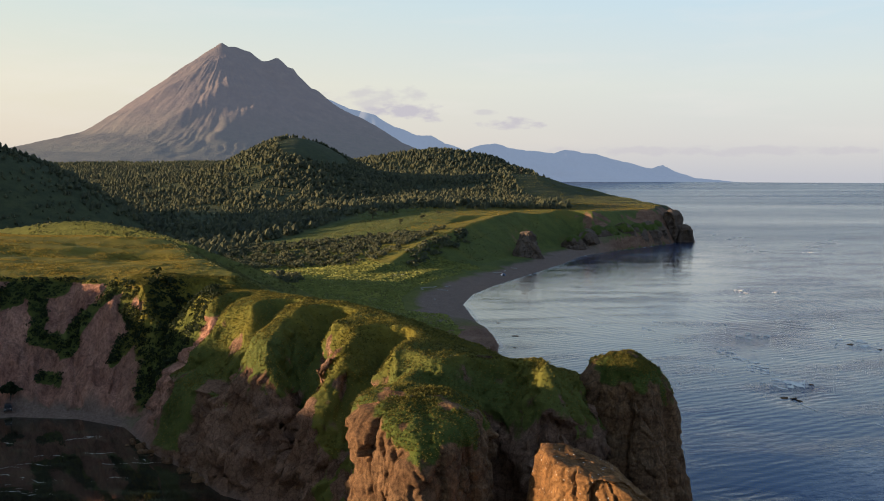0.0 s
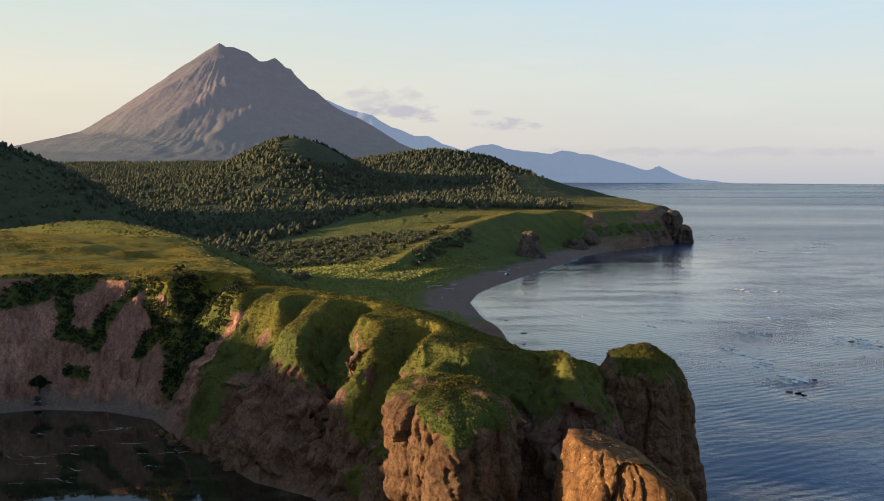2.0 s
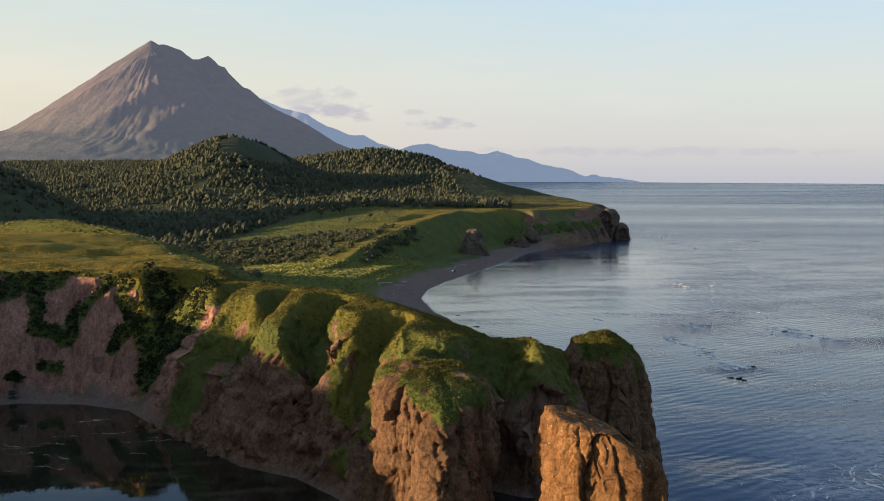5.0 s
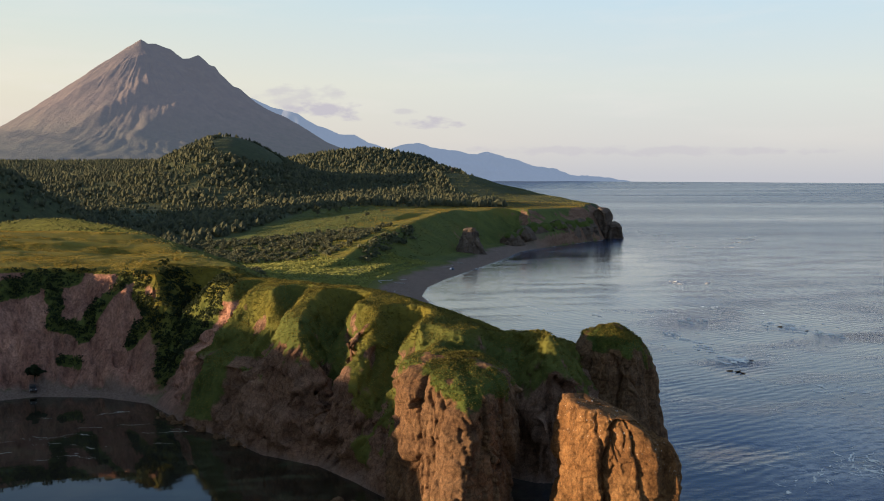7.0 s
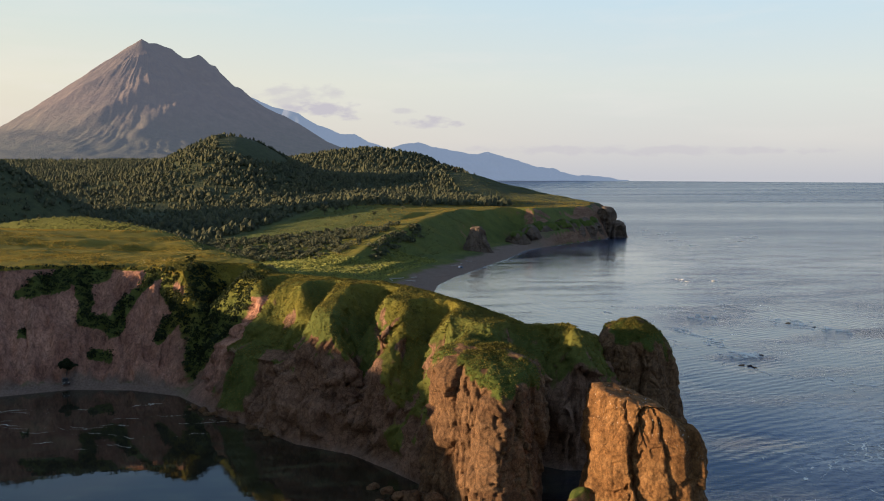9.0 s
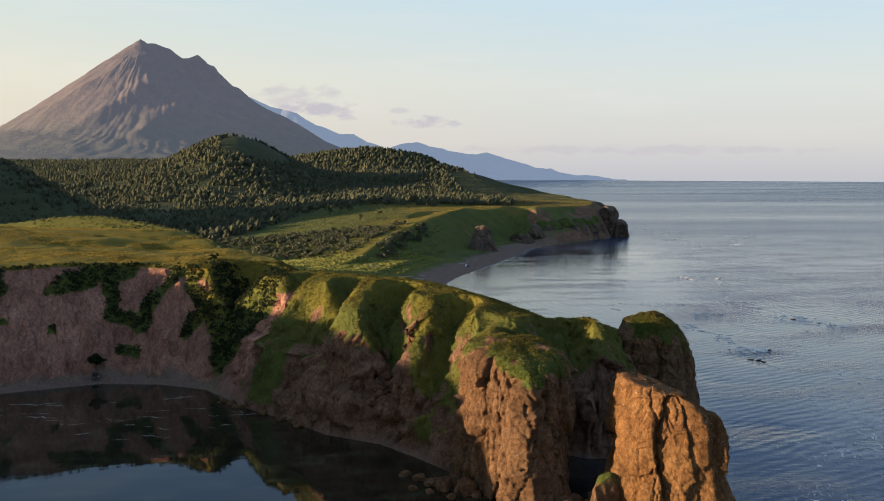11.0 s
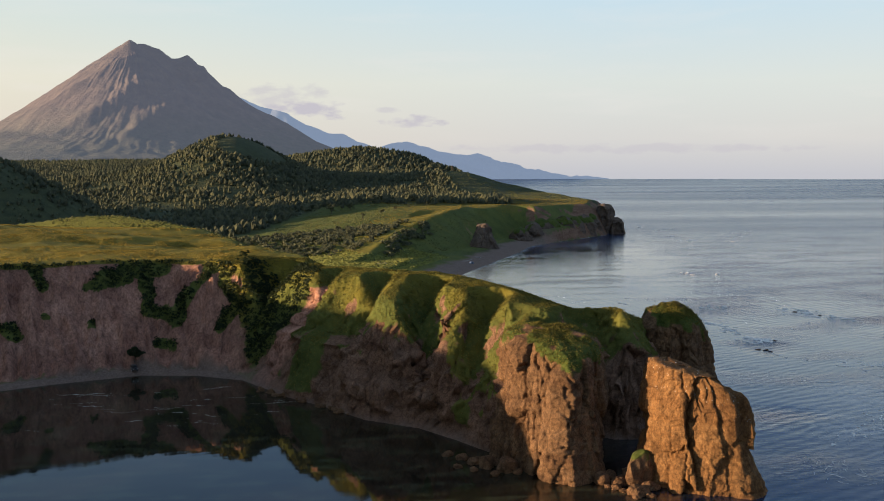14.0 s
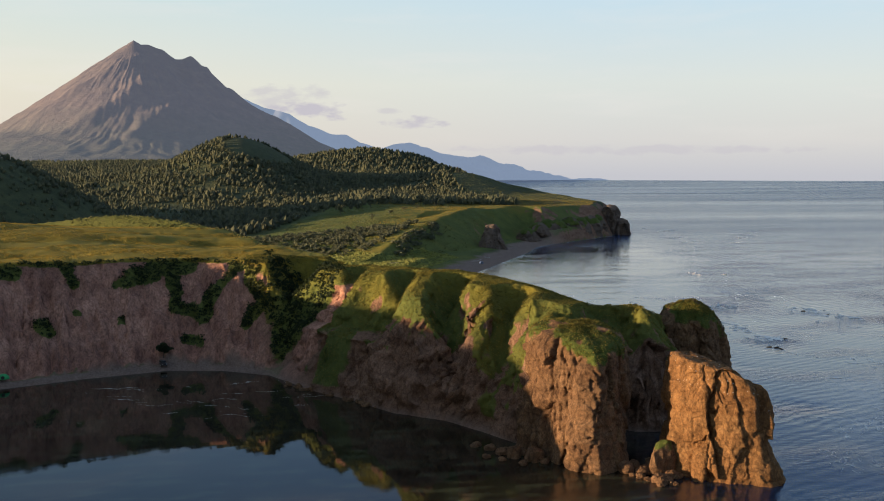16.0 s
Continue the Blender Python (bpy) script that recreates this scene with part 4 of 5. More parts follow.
for k, (bx_, by_, r_, h_) in enumerate(((158, 807, 10, 13), (171, 819, 12, 18), (184, 834, 11, 20), (197, 848, 12, 19), (213, 862, 12, 21), (229, 879, 11, 20), (243, 894, 12, 21), (256, 911, 11, 21))):
    crag("rock_buttress", (bx_, by_), h_ - 2, (r_, r_ * 0.9, r_, r_ * 1.1, r_, r_ * 0.95, r_ * 1.1, r_), (-2, 3), 21.0 + 3 * k, lambda u, v: 2.5 - 0.06 * (u * u + v * v), 1.3, "brown rock buttress of the far cape", 0.9, taper=0.8, res=0.3, stone=DULL_ROCK)

# ---- vegetation ----
def leaf_cards(centres, spread, size, per, rnd, up=0.3, flat=1.0, jitter=0.55):
    """Quads strewn round each centre; spread: (n,3) half sizes; each card turned outwards at random."""
    n = len(centres)
    dirs = rnd.normal(size=(n, per, 3))
    dirs /= np.linalg.norm(dirs, axis=-1, keepdims=True)
    dirs[..., 2] = np.abs(dirs[..., 2]) * (1 - up * 0) - 0.25 * (1 - up)
    pos = centres[:, None, :] + dirs * spread[:, None, :] * (0.65 + 0.35 * rnd.random((n, per, 1)))
    nrm = dirs + jitter * rnd.normal(size=dirs.shape)
    nrm /= np.linalg.norm(nrm, axis=-1, keepdims=True)
    ref = rnd.normal(size=dirs.shape)
    u = np.cross(nrm, ref)
    u /= np.linalg.norm(u, axis=-1, keepdims=True)
    w = np.cross(nrm, u)
    s = size[:, None, None] * (0.6 + 0.8 * rnd.random((n, per, 1)))
    u, w = u * s, w * s * flat
    k = 0.3 * nrm * s
    quad = np.stack([pos - u - w * 0.6 - k, pos + u - w * 0.8 - k * 0.4, pos + u * 0.7 + w - k, pos - u * 0.8 + w * 0.7 + k * 0.3], 2)
    return quad.reshape(-1, 3), np.repeat(rnd.random(n), per * 4)


def blades(places, height, width, rnd):
    """Upright tufts: one leaning card with a ragged top for each place."""
    n = len(places)
    a = rnd.random(n) * 2 * math.pi
    u = np.stack([np.cos(a), np.sin(a), 0 * a], -1) * width[:, None] / 2
    lean = rnd.normal(size=(n, 3)) * 0.25 * height[:, None]
    lean[:, 2] = 0
    up = np.array([0, 0, 1]) * height[:, None]
    quad = np.stack([places - u - 0.1 * up, places + u - 0.1 * up, places + u * 0.6 + up * (0.7 + 0.5 * rnd.random((n, 1))) + lean, places - u * 0.7 + up * (0.7 + 0.5 * rnd.random((n, 1))) + lean], 1)
    return quad.reshape(-1, 3), np.repeat(rnd.random(n), 4)


def crowns(at, height, width, rnd, around=6, rings=3):
    """Ragged tree crowns: lopsided tiers that draw in to a tip, every corner shifted at random."""
    n = len(at)
    lev = np.linspace(0, 1, rings + 1)
    prof = np.interp(lev, [0, 0.3, 0.7, 1], [0.8, 1.0, 0.75, 0.12])
    ang = np.arange(around) / around * 2 * math.pi
    r = width[:, None, None] * prof[None, :, None] * (0.62 + 0.76 * rnd.random((n, rings + 1, around)))
    a = ang[None, None, :] + rnd.random((n, 1, 1)) * 6.3 + 0.5 * lev[None, :, None]
    z = height[:, None, None] * (0.12 + 0.88 * lev[None, :, None] + 0.12 * (rnd.random((n, rings + 1, around)) - 0.5))
    p = np.stack([at[:, 0, None, None] + r * np.cos(a), at[:, 1, None, None] + r * np.sin(a), at[:, 2, None, None] + z], -1)
    q = np.roll(p, -1, axis=2)
    quad = np.stack([p[:, :-1], q[:, :-1], q[:, 1:], p[:, 1:]], 3)
    return quad.reshape(-1, 3), np.repeat(rnd.random(n), around * rings * 4)


def cards_object(name, made, mat, label, category, kind="stuff"):
    quads, tone = made
    faces = np.arange(len(quads)).reshape(-1, 4)
    me = mesh_from(name, quads, faces, False, dict(tone=tone))
    me.materials.append(mat)
    return tagged(new(name, me), label, category, kind=kind)


HERB = leaf_material("herb_leaves", (0.027, 0.036, 0.014), (0.245, 0.205, 0.040), 6)
BUSH = leaf_material("bush_leaves", (0.010, 0.019, 0.009), (0.04, 0.054, 0.02), 4)
# distant trees only: leaf colour lightened and cooled to stand in for haze
TREE = leaf_material("tree_leaves", (0.056, 0.067, 0.048), (0.130, 0.136, 0.076), 50, 0.8, 0.4, 0.5)
rv = np.random.default_rng(11)

# herbs over the headland's crown and its gullies
pts, veg, slope, head, cove, shrub, dry = HEAD
n = len(veg)
ok = (rv.random(n) < np.clip(veg * 1.5 - 0.35, 0, 1)) & (pts[:, 2] > 2.5) & (shrub < 0.6) & (head > 0.15) & (rv.random(n) < 0.85)
c = pts[ok] + rv.normal(size=(ok.sum(), 3)) * (0.15, 0.15, 0.05)
sz = 0.11 + 0.13 * rv.random(len(c)) ** 2 + 0.10 * np.clip(fbm(c[:, 0], c[:, 1], 8, 3, 71), 0, 1)
cards_object("herbs", leaf_cards(c + (0, 0, 0.15), np.stack([sz, sz, sz * 0.9], -1), sz * 0.5, 4, rv), HERB, "dense yellow-green herbs and grass covering the headland", "grass")

# dark shrubs in the corner of the cove and on the clay
ok = (((shrub > 0.5) & (rv.random(n) < 0.22)) | ((cove > 0.5) & (veg > 0.5) & (slope > 0.7) & (rv.random(n) < 0.25))) & (pts[:, 2] > 3) & (pts[:, 2] < 32.5)
c = pts[ok]
pts2, veg2, slope2, head2, cove2, shrub2, _ = COVE
ok2 = (veg2 > 0.5) & (cove2 > 0.5) & (slope2 > 0.7) & (pts2[:, 2] > 4) & (rv.random(len(veg2)) < 0.4)
c = np.concatenate([c, pts2[ok2]])
sz = 0.45 + 0.8 * rv.random(len(c)) ** 1.5
cards_object("cliff_scrub", leaf_cards(c + np.stack([0 * sz, 0 * sz, sz * 0.4], -1), np.stack([sz, sz, sz], -1), sz * 0.2, 20, rv), BUSH, "dark green scrub clinging to the clay cliff", "scrub")

# caps of the crags
for tower, (pts, veg) in ((buttress, BUTT), (pillar, PILLAR)):
    p, vv = pts.reshape(-1, 3), veg.ravel()
    pick = np.nonzero((vv > 0.5) & (rv.random(len(vv)) < 0.6))[0]
    c = p[pick] + rv.normal(size=(len(pick), 3)) * 0.15
    s1 = 0.09 + 0.12 * rv.random(len(c))
    quads, tone = leaf_cards(c, np.stack([s1, s1, s1 * 0.8], -1), s1 * 0.5, 4, rv)
    cap = mesh_from("grass_cap", quads, np.arange(len(quads)).reshape(-1, 4), False, dict(tone=tone))
    cap.materials.append(HERB)
    cap = tagged(new("grass_cap", cap), "shaggy green grass cap")
    cap.parent = tower

# woods
def land_at(x, y):
    L = land(x, y)
    return L[0], L


nt = 44000
tx, ty = rv.uniform(-560, 330, nt), 500 + 1260 * rv.random(nt) ** 0.8
tz, TL = land_at(tx, ty)
td, tbe = TL[1], TL[6]
lump = fbm(tx, ty, 45, 3, 81)
open_ = (np.hypot((tx + 98) / 50, (ty - 1405) / 85) < 1) | ((tx > 175) & (ty > 900) & (tx > 150 + 0.06 * (1500 - ty))) | ((tbe > -12) & (ty < 905 + 25 * lump)) | (td < 90)
open_ |= (tbe > -52) & (tbe < 10) & (ty < 872)
seen = (tx > -0.47 * (ty + 60) - 40) & (ty > 590)
dens = np.clip(0.9 + 0.9 * lump, 0.1, 1) * np.maximum(smooth(600, 680, ty + 30 * lump), smooth(-150, -190, tx + 20 * lump) * 0.85 * smooth(12, 22, tz))
ok = ~open_ & seen & (rv.random(nt) < dens)
tx, ty, tz = tx[ok], ty[ok], tz[ok]
th = 2.6 + 4.2 * rv.random(len(tx)) ** 2
th = th * (1 + 0.35 * fbm(tx, ty, 120, 2, 83))
tw = th * (0.30 + 0.16 * rv.random(len(tx)))
cards_object("woods", crowns(np.stack([tx, ty, tz], -1), th, tw, rv, 5, 3), TREE, "dense dark green wood over the hills", "forest")

# woods of the farther hills
wx, wy = rv.uniform(-900, 330, 12000), rv.uniform(1720, 2650, 12000)
wz, WL = land_at(wx, wy)
ok = (wx > -0.48 * wy) & (rv.random(len(wx)) < 0.85 + 0.6 * fbm(wx, wy, 80, 3, 88)) & (WL[1] > 40)
wx, wy, wz = wx[ok], wy[ok], wz[ok]
wh = 5 + 3 * rv.random(len(wx))
cards_object("woods", crowns(np.stack([wx, wy, wz], -1), wh * 1.3, wh * 0.5, rv, 5, 2), TREE, "far dark woods below the volcano", "forest")

# scrub of the valley
nb = 2600
bx, by = rv.uniform(-150, 60, nb), rv.uniform(500, 720, nb)
bz, BL = land_at(bx, by)
ok = (fbm(bx, by, 40, 3, 91) + smooth(540, 640, by + 0.5 * bx) > 0.55) & (BL[6] < 25) & (BL[1] > 60) & (bz < 26)
bx, by, bz = bx[ok], by[ok], bz[ok]
bs = 1.2 + 1.8 * rv.random(len(bx))
cards_object("scrub", leaf_cards(np.stack([bx, by, bz + bs * 0.5], -1), np.stack([bs, bs, bs * 0.8], -1), bs * 0.3, 20, rv), TREE, "low dark scrub on the valley floor", "scrub")

# meadow grass
STRAW = leaf_material("straw_grass", (0.170, 0.126, 0.024), (0.295, 0.210, 0.042), 16)
# duller than MEADOW, darkened in part for slopes that lie in shade
OLIVE = leaf_material("olive_grass", (0.075, 0.080, 0.030), (0.155, 0.155, 0.055), 30)
MEADOW = leaf_material("meadow_grass", (0.15, 0.168, 0.05), (0.33, 0.33, 0.09), 30)


def meadow(n, x0, x1, y0, y1, test, height, mat, label, wide):
    x, y = rv.uniform(x0, x1, n), rv.uniform(y0, y1, n)
    z, L = land_at(x, y)
    ok = test(x, y, z, L)
    x, y, z = x[ok], y[ok], z[ok]
    h = height * (0.6 + 0.8 * rv.random(len(x))) * (1 + 0.5 * fbm(x, y, 12, 3, 55))
    cards_object("meadow_grass", blades(np.stack([x, y, z], -1), h, h * wide, rv), mat, label, "grass")


meadow(130000, -230, -40, 258, 600, lambda x, y, z, L: (L[5] > 1.0) & (L[8] < 0.6) & (fbm(x * 0.35, y * 1.4, 14, 3, 66) > -0.5), 0.14, STRAW, "golden dry grass of the plateau", 3.4)
meadow(42000, -30, 320, 680, 1060, lambda x, y, z, L: (L[6] > 2) & (L[1] > 22), 0.2, STRAW, "golden meadow on the bench above the far beach", 3.2)
meadow(26000, -75, 60, 330, 640, lambda x, y, z, L: (z > 3.3) & (z < 9) & (L[1] > 14) & (L[5] < -20), 0.5, MEADOW, "green meadow of the valley floor", 2.8)
meadow(26000, -170, -35, 262, 620, lambda x, y, z, L: (z > 6) & (L[5] < 1.0) & (L[5] > -90) & (L[8] < 0.6) & (y > 285), 0.35, OLIVE, "green grass slope falling from the plateau", 2.6)
meadow(16000, 120, 330, 950, 1480, lambda x, y, z, L: (x > 150 + 0.06 * (1500 - y)) & (L[1] > 25), 0.35, OLIVE, "green grass on the far seaward hill", 3.0)
meadow(14000, -60, 130, 560, 880, lambda x, y, z, L: (L[6] > -48) & (L[6] < 3) & (z > 5) & (L[1] > 40), 0.3, OLIVE, "green grass slope below the bench", 3.0)

# ---- loose things ----
def part(name, me, mat, parent=None, label=""):
    if not isinstance(me, bpy.types.Mesh):
        bm, me = me, bpy.data.meshes.new(name)
        bm.to_mesh(me)
        bm.free()
    if mat:
        me.materials.append(mat)
    ob = new(name, me)
    ob.parent = parent
    return tagged(ob, label) if label else ob


def boulder_mesh(seed, squash=0.7, moss=0.0):
    bm = bmesh.new()
    bmesh.ops.create_icosphere(bm, subdivisions=3, radius=1)
    co = np.array([v.co for v in bm.verts])
    st, jo = blocks(co[:, 0] + seed, co[:, 1], co[:, 2], 0.9, seed)
    f = 1 + 0.35 * (st - 0.5) + 0.3 * fbm3(co[:, 0] + seed, co[:, 1], co[:, 2], 0.9, 3, seed) - 0.06 * jo
    co = co * f[:, None] * (1, 0.85, squash)
    for v, c in zip(bm.verts, co):
        v.co = c
    me = bpy.data.meshes.new("boulder")
    bm.to_mesh(me)
    bm.free()
    for p in me.polygons:
        p.use_smooth = False
    a = me.attributes.new("veg", "FLOAT", "POINT")
    a.data.foreach_set("value", (smooth(0.8, 1.15, co[:, 2]) * moss).astype(np.float32))
    me.materials.append(CRAG)
    return me


BOULDERS = [boulder_mesh(k, 0.6 + 0.07 * k) for k in range(5)]
rb = random.Random(5)


def boulder(x, y, r, label="brown boulder lying in the shallow water", group="boulders below the cliff", sink=0.3, low=1.0):
    ob = new("boulder", BOULDERS[rb.randrange(5)])
    ob.matrix_basis = pose(x, y, r * (0.5 - sink), rb.uniform(-15, 15), rb.uniform(-15, 15), rb.uniform(0, 360)) @ Matrix.Diagonal((r, r * rb.uniform(0.8, 1.1), r * rb.uniform(0.8, 1.1) * low, 1))
    tagged(ob, label, "rock", group)


for x, y, r in ((-7.2, 142, 2.4), (-10.5, 145, 1.9), (-12.5, 148, 2.0), (-14.5, 152, 1.6), (-10, 139.5, 1.2), (-13.5, 143.5, 1.1), (-16.5, 146, 1.0), (-5, 140.5, 1.3), (-17, 155, 1.3), (-8.5, 147.5, 1.5),
                (13.0, 130, 2.0), (15.2, 128, 1.7), (11.5, 127.5, 1.2), (14.5, 123.8, 2.1), (17.8, 126.5, 1.8), (10.0, 131.5, 2.0), (12.5, 134.5, 1.6), (15.5, 133, 1.8), (17, 136, 1.8), (12.2, 125.2, 0.9),
                (10.2, 128.8, 0.8), (13.5, 121.5, 0.8), (16.2, 121.6, 0.9)):
    boulder(x, y, r)
for k in range(46):
    t_ = rb.random()
    boulder(-57 + 24 * t_ + rb.gauss(0, 1.0) - 1.5, 230 - 35 * t_ + rb.gauss(0, 1.2) - 1.0, rb.uniform(0.35, 1.1), "dark shore boulder at the foot of the cliff", "boulders along the cove shore")
for x, y, r in ((110, 267, 2.2), (112.5, 266, 1.8), (113.5, 263.5, 1.6), (126, 284, 1.4), (47.5, 412, 1.3), (50, 378, 1.6), (46, 352, 1.0), (170, 352, 2.0), (176, 342, 1.8)):
    boulder(x, y, r * 0.85, "dark rock awash in the open sea", "rocks awash", 0.52, 0.12)

# mossy rock between buttress and stack
mossy = new("boulder", boulder_mesh(9, 1.25, 0.62))
mossy.matrix_basis = pose(17.2, 130.5, 1.6, 0, 0, 40) @ Matrix.Diagonal((3.1, 3.0, 3.3, 1))
tagged(mossy, "tall brown boulder with a mossy top", "rock")


def plain(name, colour, rough=0.6, metal=0.0):
    m, t, b = material(name, rough, 0.4)
    n = noise_node(t, 0.3, 4, 0.6)
    t.links.new(ramp(t, n, (0.3, tuple(c * 0.8 for c in colour)), (0.7, colour)), b.inputs["Base Color"])
    b.inputs["Metallic"].default_value = metal
    return m


CAR_PAINT, GLASS, TYRE = plain("dark_car_paint", (0.02, 0.022, 0.03), 0.3), plain("car_glass", (0.02, 0.025, 0.03), 0.08), plain("tyre_rubber", (0.02, 0.02, 0.02), 0.9)
LAMP, BARK, TENT = plain("lamp_glass", (0.75, 0.77, 0.8), 0.2), plain("bark", (0.09, 0.07, 0.055), 0.9), plain("tent_cloth", (0.03, 0.32, 0.10), 0.7)
BLUE_TENT = plain("blue_tent_cloth", (0.09, 0.14, 0.24), 0.7)
DRIFT = plain("bleached_wood", (0.42, 0.39, 0.35), 0.85)


def boxed(cx, cy, cz, sx, sy, sz, bevel=0.05, taper=1.0):
    bm = bmesh.new()
    bmesh.ops.create_cube(bm, size=1)
    for v in bm.verts:
        k = taper if v.co.z > 0 else 1
        v.co = (cx + v.co.x * sx * k, cy + v.co.y * sy * k, cz + v.co.z * sz)
    bmesh.ops.bevel(bm, geom=bm.edges[:], offset=bevel, segments=2, affect="EDGES")
    return bm


def near_z(x, y):
    return float(land(np.array([x]), np.array([y]))[0][0])


def car(x, y, turn):
    base = new("car")
    part("body", boxed(0, 0, 0.75, 1.8, 4.3, 0.75, 0.16), CAR_PAINT, base)
    cab = part("cabin", boxed(0, 0.25, 1.4, 1.66, 2.4, 0.62, 0.12, 0.82), CAR_PAINT, base)
    part("windscreen", boxed(0, -0.88, 1.42, 1.34, 0.06, 0.44, 0.02, 0.95), GLASS, cab)
    part("side_window", boxed(0.79, 0.25, 1.43, 0.05, 1.9, 0.38, 0.02, 0.95), GLASS, cab)
    part("side_window", boxed(-0.79, 0.25, 1.43, 0.05, 1.9, 0.38, 0.02, 0.95), GLASS, cab)
    for sx in (-1, 1):
        part("headlight", boxed(0.62 * sx, -2.15, 0.85, 0.36, 0.08, 0.18, 0.03), LAMP, base, "pale headlight")
        for sy in (-1.3, 1.35):
            bm = bmesh.new()
            bmesh.ops.create_cone(bm, cap_ends=True, segments=20, radius1=0.34, radius2=0.34, depth=0.22, matrix=pose(0.82 * sx, sy, 0.34, 0, 90, 0))
            w = part("wheel", bm, TYRE, base)
            bm = bmesh.new()
            bmesh.ops.create_cone(bm, cap_ends=True, segments=16, radius1=0.19, radius2=0.17, depth=0.04, matrix=pose(0.945 * sx, sy, 0.34, 0, 90, 0))
            part("rim", bm, LAMP, w)
    base.matrix_basis = pose(x, y, near_z(x, y) - 0.03, 0, 0, turn)
    return tagged(base, "dark car parked on the shingle below the cliff", "car")


car(-97.2, 257.0, 20)


def tent(x, y, cloth, label):
    base = new("tent")
    bm = bmesh.new()
    bmesh.ops.create_uvsphere(bm, u_segments=18, v_segments=10, radius=1)
    bmesh.ops.delete(bm, geom=[v for v in bm.verts if v.co.z < -0.01], context="VERTS")
    for v in bm.verts:
        v.co = (v.co.x * 1.7, v.co.y * 1.4, v.co.z * 1.5)
    part("canopy", bm, cloth, base)
    bm = bmesh.new()
    bmesh.ops.create_circle(bm, cap_ends=True, segments=14, radius=0.5, matrix=pose(0, -1.36, 0.55, 80, 0, 0))
    part("doorway", bm, TYRE, base, "dark open doorway")
    base.matrix_basis = pose(x, y, near_z(x, y), 0, 0, 10)
    return tagged(base, label, "tent")


tent(-139.5, 238.2, TENT, "small green tent on the shingle")
tent(72, 600, BLUE_TENT, "small blue tent on the dark far beach")


def limb(bm, a, b, ra, rb_):
    way = Vector(b) - Vector(a)
    m = Matrix.Translation((Vector(a) + Vector(b)) / 2) @ way.to_track_quat("Z", "Y").to_matrix().to_4x4()
    bmesh.ops.create_cone(bm, cap_ends=True, segments=7, radius1=ra, radius2=rb_, depth=way.length, matrix=m)


def tree(x, y, h, label, mat, seed, z=None, group="", cat="tree", wide=0.34, cards=260):
    r = np.random.default_rng(seed)
    base = new("tree" if cat == "tree" else "bush")
    bm = bmesh.new()
    limb(bm, (0, 0, -0.3), (0.05 * h, 0, h * 0.45), 0.035 * h, 0.022 * h)
    for k in range(5):
        a = k * 1.26 + r.random()
        limb(bm, (0.04 * h, 0, h * (0.25 + 0.04 * k)), (0.2 * h * math.cos(a), 0.2 * h * math.sin(a), h * (0.5 + 0.06 * k)), 0.014 * h, 0.006 * h)
    part("trunk", bm, BARK, base)
    n = 14
    c = r.normal(size=(n, 3)) * (wide * 0.55 * h, wide * 0.55 * h, 0.16 * h) + (0, 0, 0.58 * h)
    c[:, 2] = np.clip(c[:, 2], 0.2 * h, 0.9 * h)
    s = np.full(n, 0.17 * h) * (0.7 + 0.6 * r.random(n))
    q, tone = leaf_cards(c, np.stack([s, s, s * 0.85], -1), np.full(n, 0.05 * h), cards // n, r)
    me = mesh_from("crown", q, np.arange(len(q)).reshape(-1, 4), False, dict(tone=tone))
    part("crown", me, mat, base)
    base.matrix_basis = pose(x, y, near_z(x, y) if z is None else z)
    return tagged(base, label, cat, group)


tree(-97.2, 258.6, 5.5, "dark green leafy tree at the foot of the clay cliff", BUSH, 3, cards=700, wide=0.42)
k = 0
for x, y, h in ((-64.5, 281.5, 3.2), (-61, 279, 2.6), (-57.5, 276, 3.0), (-54, 272.5, 2.4), (-47, 268, 2.2), (-50.5, 270.5, 2.5), (-41, 262, 2.0)):
    k += 1
    tree(x, y, h, "leafy green bush on the cliff brow", HERB if k > 5 else BUSH, 30 + k, group="bushes on the brow", cat="bush", wide=0.5, cards=500)
for x, y, h in ((20, 880, 8), (34, 905, 9), (52, 918, 8), (74, 925, 9), (95, 935, 8), (118, 940, 9), (140, 950, 8), (8, 862, 8), (-10, 845, 9), (30, 790, 5), (44, 812, 5), (12, 770, 5),
                (160, 1000, 8), (60, 842, 4), (80, 868, 4)):
    k += 1
    tree(x, y, h, "dark tree at the edge of the far meadow", TREE, 30 + k, group="trees round the far meadow", wide=0.4, cards=330)


def tower(x, y):
    base = new("lookout_tower")
    z = near_z(x, y)
    for sx in (-1, 1):
        for sy in (-1, 1):
            bm = bmesh.new()
            limb(bm, (1.6 * sx, 1.6 * sy, -0.3), (0.8 * sx, 0.8 * sy, 6.2), 0.22, 0.18)
            part("leg", bm, BARK, base)
    part("platform", boxed(0, 0, 6.3, 2.6, 2.6, 0.25), BARK, base)
    part("cabin", boxed(0, 0, 7.3, 1.9, 1.9, 1.7, 0.08), BARK, base)
    part("roof", boxed(0, 0, 8.4, 2.5, 2.5, 0.5, 0.05, 0.35), BARK, base)
    base.matrix_basis = pose(x, y, z)
    return tagged(base, "small dark lookout tower on the far hill", "tower")


tower(193, 1396)


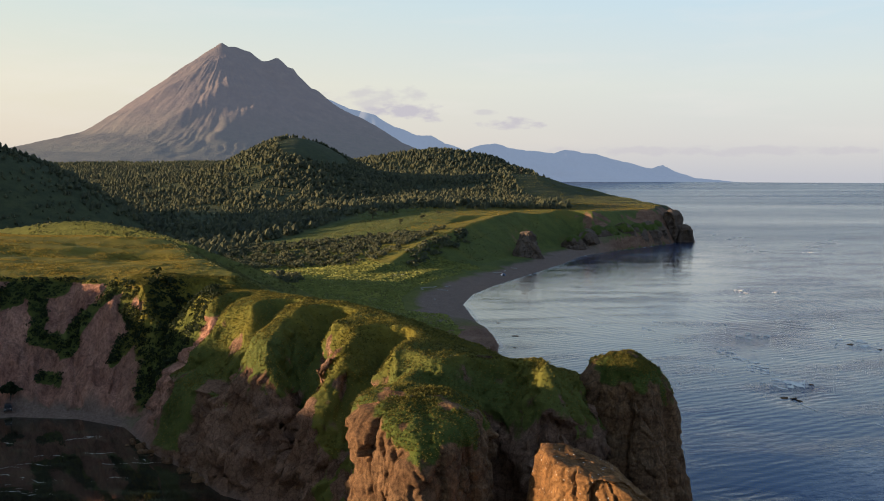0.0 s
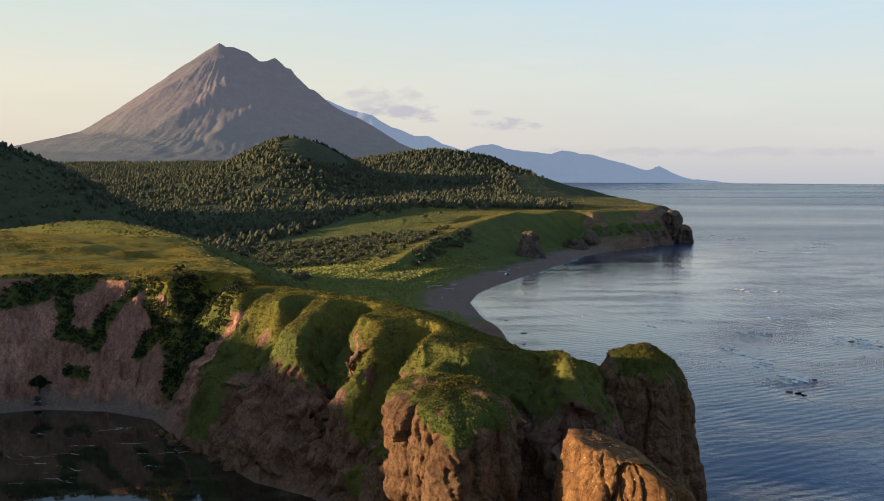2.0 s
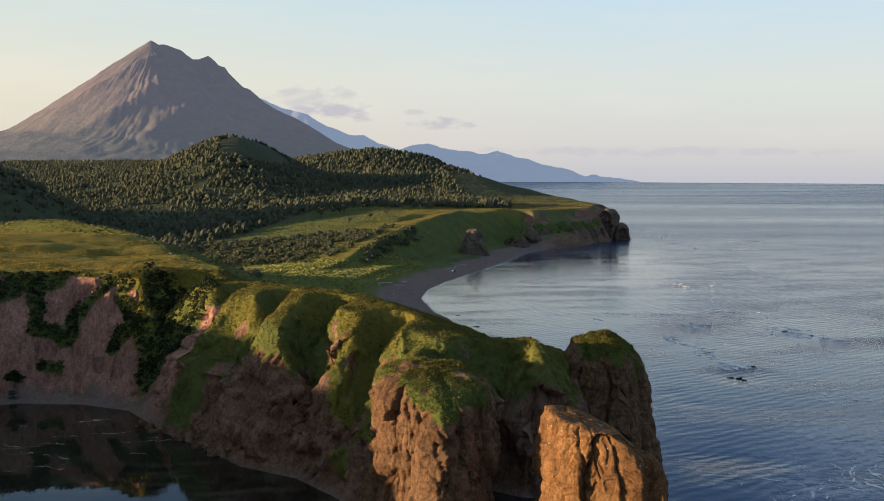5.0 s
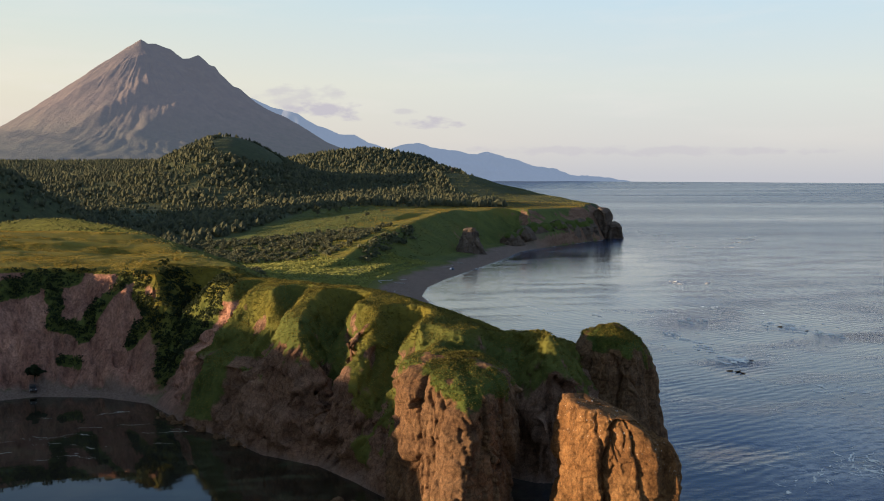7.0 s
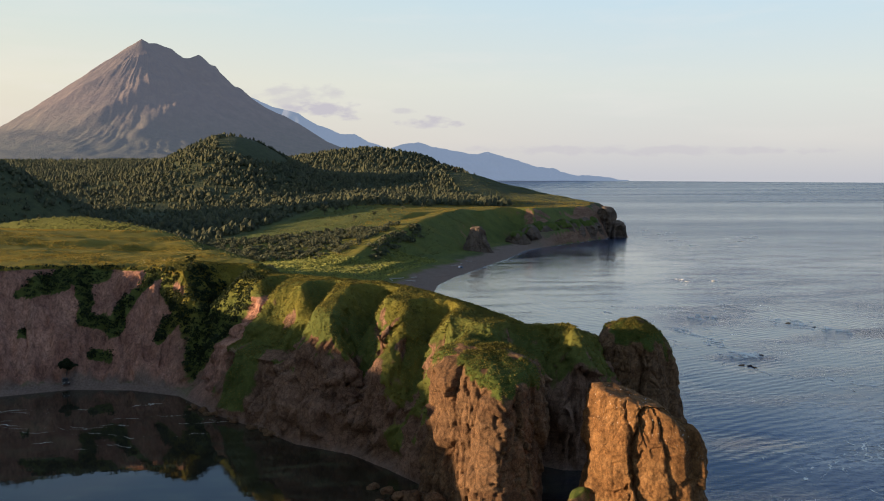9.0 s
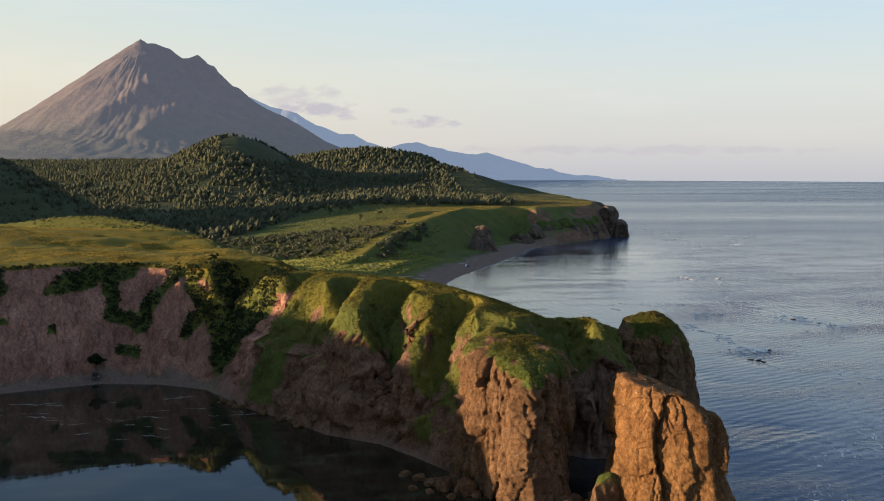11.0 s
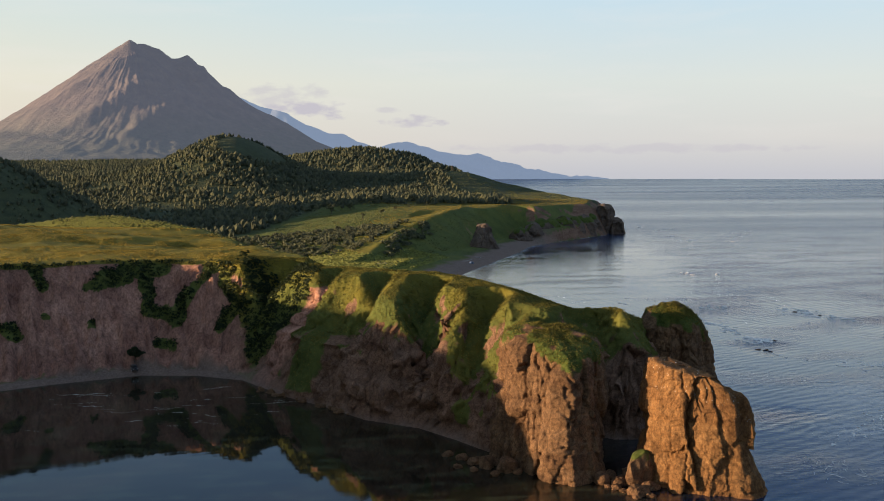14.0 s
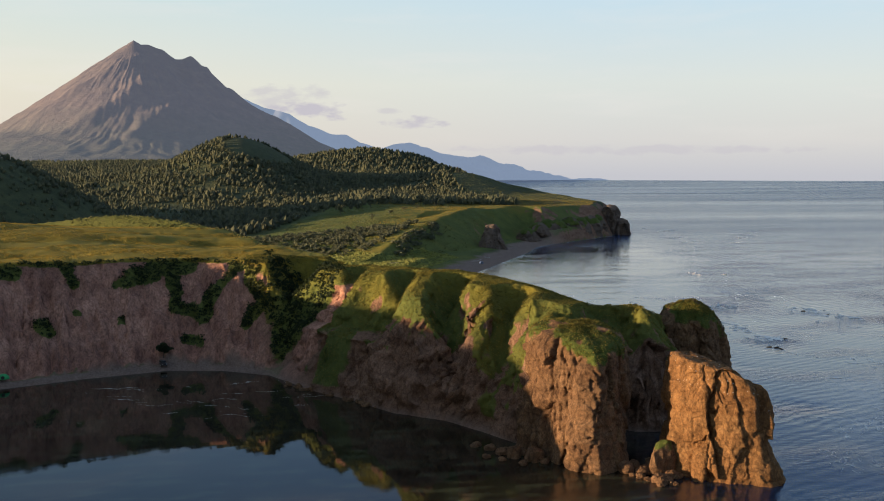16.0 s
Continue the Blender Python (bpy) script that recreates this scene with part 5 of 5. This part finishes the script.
def log(x, y, length, turn):
    bm = bmesh.new()
    limb(bm, (-length / 2, 0, 0.2), (length / 2, 0, 0.28), 0.28, 0.16)
    limb(bm, (length * 0.2, 0, 0.25), (length * 0.32, 0.6, 0.7), 0.1, 0.05)
    me = bpy.data.meshes.new("driftwood_log")
    bm.to_mesh(me)
    bm.free()
    me.materials.append(DRIFT)
    ob = new("driftwood_log", me)
    ob.matrix_basis = pose(x, y, near_z(x, y), 0, 0, turn)
    tagged(ob, "bleached driftwood log on the far beach", "driftwood", "driftwood on the beach")


for x, y, ln_, tn in ((22, 520, 7, 10), (26, 524, 5, 60), (30, 516, 6, 150), (19, 512, 5, 100), (34, 532, 4, 30), (70, 610, 6, 20), (76, 622, 5, 70), (24, 478, 4, 85), (8, 560, 6, 15), (84, 640, 5, 130)):
    log(x, y, ln_, tn)


# ---- foam ----
FOAM = plain("foam", (0.97, 0.93, 0.86), 0.7)


def foam(name, rows, label, crest=0.0):
    """Ragged floating streaks: each from its middle, length, way and width."""
    quads = []
    for k, (x, y, ln_, tn, wd) in enumerate(rows):
        n = max(8, int(ln_ * 2.5))
        t_ = np.linspace(-0.5, 0.5, n)
        ca, sa = math.cos(radians(tn)), math.sin(radians(tn))
        off = 0.16 * ln_ * fbm(t_ * ln_ + 31 * k, t_ * 0 + k, ln_ * 0.35, 3, 1.0)
        px, py = x + t_ * ln_ * ca - off * sa, y + t_ * ln_ * sa + off * ca
        w = wd * np.clip(0.55 + 1.1 * fbm(t_ * ln_ + 7 * k, t_ * 0, 2.0, 3, 2.0), 0, 2) * np.clip(1.2 - 2.2 * np.abs(t_), 0, 1)
        a = np.stack([px - sa * w, py + ca * w, np.full(n, 0.03)], -1)
        b = np.stack([px + sa * w * 0.6, py - ca * w * 0.6, np.full(n, 0.03)], -1)
        c = np.stack([px + 0.2 * sa * w, py - 0.2 * ca * w, 0.03 + crest * w * (0.6 + 0.5 * fbm(px, py, 1.1, 2, 4.0))], -1)
        quads.append(np.stack([a[:-1], a[1:], c[1:], c[:-1]], 1).reshape(-1, 3))
        quads.append(np.stack([c[:-1], c[1:], b[1:], b[:-1]], 1).reshape(-1, 3))
    q = np.concatenate(quads)
    me = mesh_from(name, q, np.arange(len(q)).reshape(-1, 4), False)
    me.materials.append(FOAM)
    return tagged(new(name, me), label, "foam", kind="stuff")


rf = random.Random(3)
foam("foam", [(-84 + rf.uniform(-30, 32), 218 + rf.uniform(-28, 18), rf.uniform(2, 10), rf.uniform(-30, 25), rf.uniform(0.04, 0.14)) for k in range(46)], "thin pale foam streaks on the dark cove water")
surf = [(172 + rf.gauss(0, 6), 350 + rf.gauss(0, 12), rf.uniform(4, 11), rf.uniform(90, 170), rf.uniform(0.5, 1.2)) for k in range(20)]
surf += [(119 + rf.gauss(0, 2), 318 + rf.uniform(-22, 26), rf.uniform(8, 16), rf.uniform(95, 125), rf.uniform(0.35, 0.8)) for k in range(12)]
surf += [(143 + rf.gauss(0, 4), 374 + rf.gauss(0, 3), rf.uniform(3, 7), rf.uniform(100, 150), rf.uniform(0.5, 1.1)) for k in range(6)]
surf += [(97 + rf.gauss(0, 4), 166 + rf.gauss(0, 4), rf.uniform(4, 10), rf.uniform(30, 130), rf.uniform(0.15, 0.45)) for k in range(22)]
surf += [(60 + rf.gauss(0, 3), 132 + rf.gauss(0, 4), rf.uniform(3, 9), rf.uniform(20, 120), rf.uniform(0.05, 0.16)) for k in range(26)]
surf += [(119 + rf.gauss(0, 3), 283 + rf.gauss(0, 3), rf.uniform(4, 10), rf.uniform(95, 140), rf.uniform(0.4, 0.9)) for k in range(14)]
surf += [(131 + rf.gauss(0, 5), 237 + rf.gauss(0, 4), rf.uniform(4, 9), rf.uniform(80, 160), rf.uniform(0.2, 0.6)) for k in range(7)]
surf += [(70 + 3.0 * k + rf.gauss(0, 0.6), 150 + 2.6 * k + rf.gauss(0, 0.6), rf.uniform(3, 6), 38 + rf.uniform(-14, 14), rf.uniform(0.2, 0.5)) for k in range(9)]
surf += [(90 + rf.gauss(0, 9), 158 + rf.gauss(0, 9), rf.uniform(2, 7), rf.uniform(20, 150), rf.uniform(0.08, 0.25)) for k in range(40)]
surf += [(195 + rf.gauss(0, 8), 523 + rf.gauss(0, 8), rf.uniform(3, 7), rf.uniform(0, 60), rf.uniform(0.4, 0.9)) for k in range(6)]
surf += [(135 + rf.uniform(-55, 60), 290 + rf.uniform(-120, 150), rf.uniform(3, 12), rf.uniform(60, 170), rf.uniform(0.08, 0.25)) for k in range(60)]
surf += [(360 + rf.uniform(-50, 80), 930 + rf.uniform(-140, 120), rf.uniform(10, 35), rf.uniform(-10, 30), rf.uniform(0.4, 0.9)) for k in range(12)]
foam("foam", surf, "white surf streaks on the open sea", 0.7)
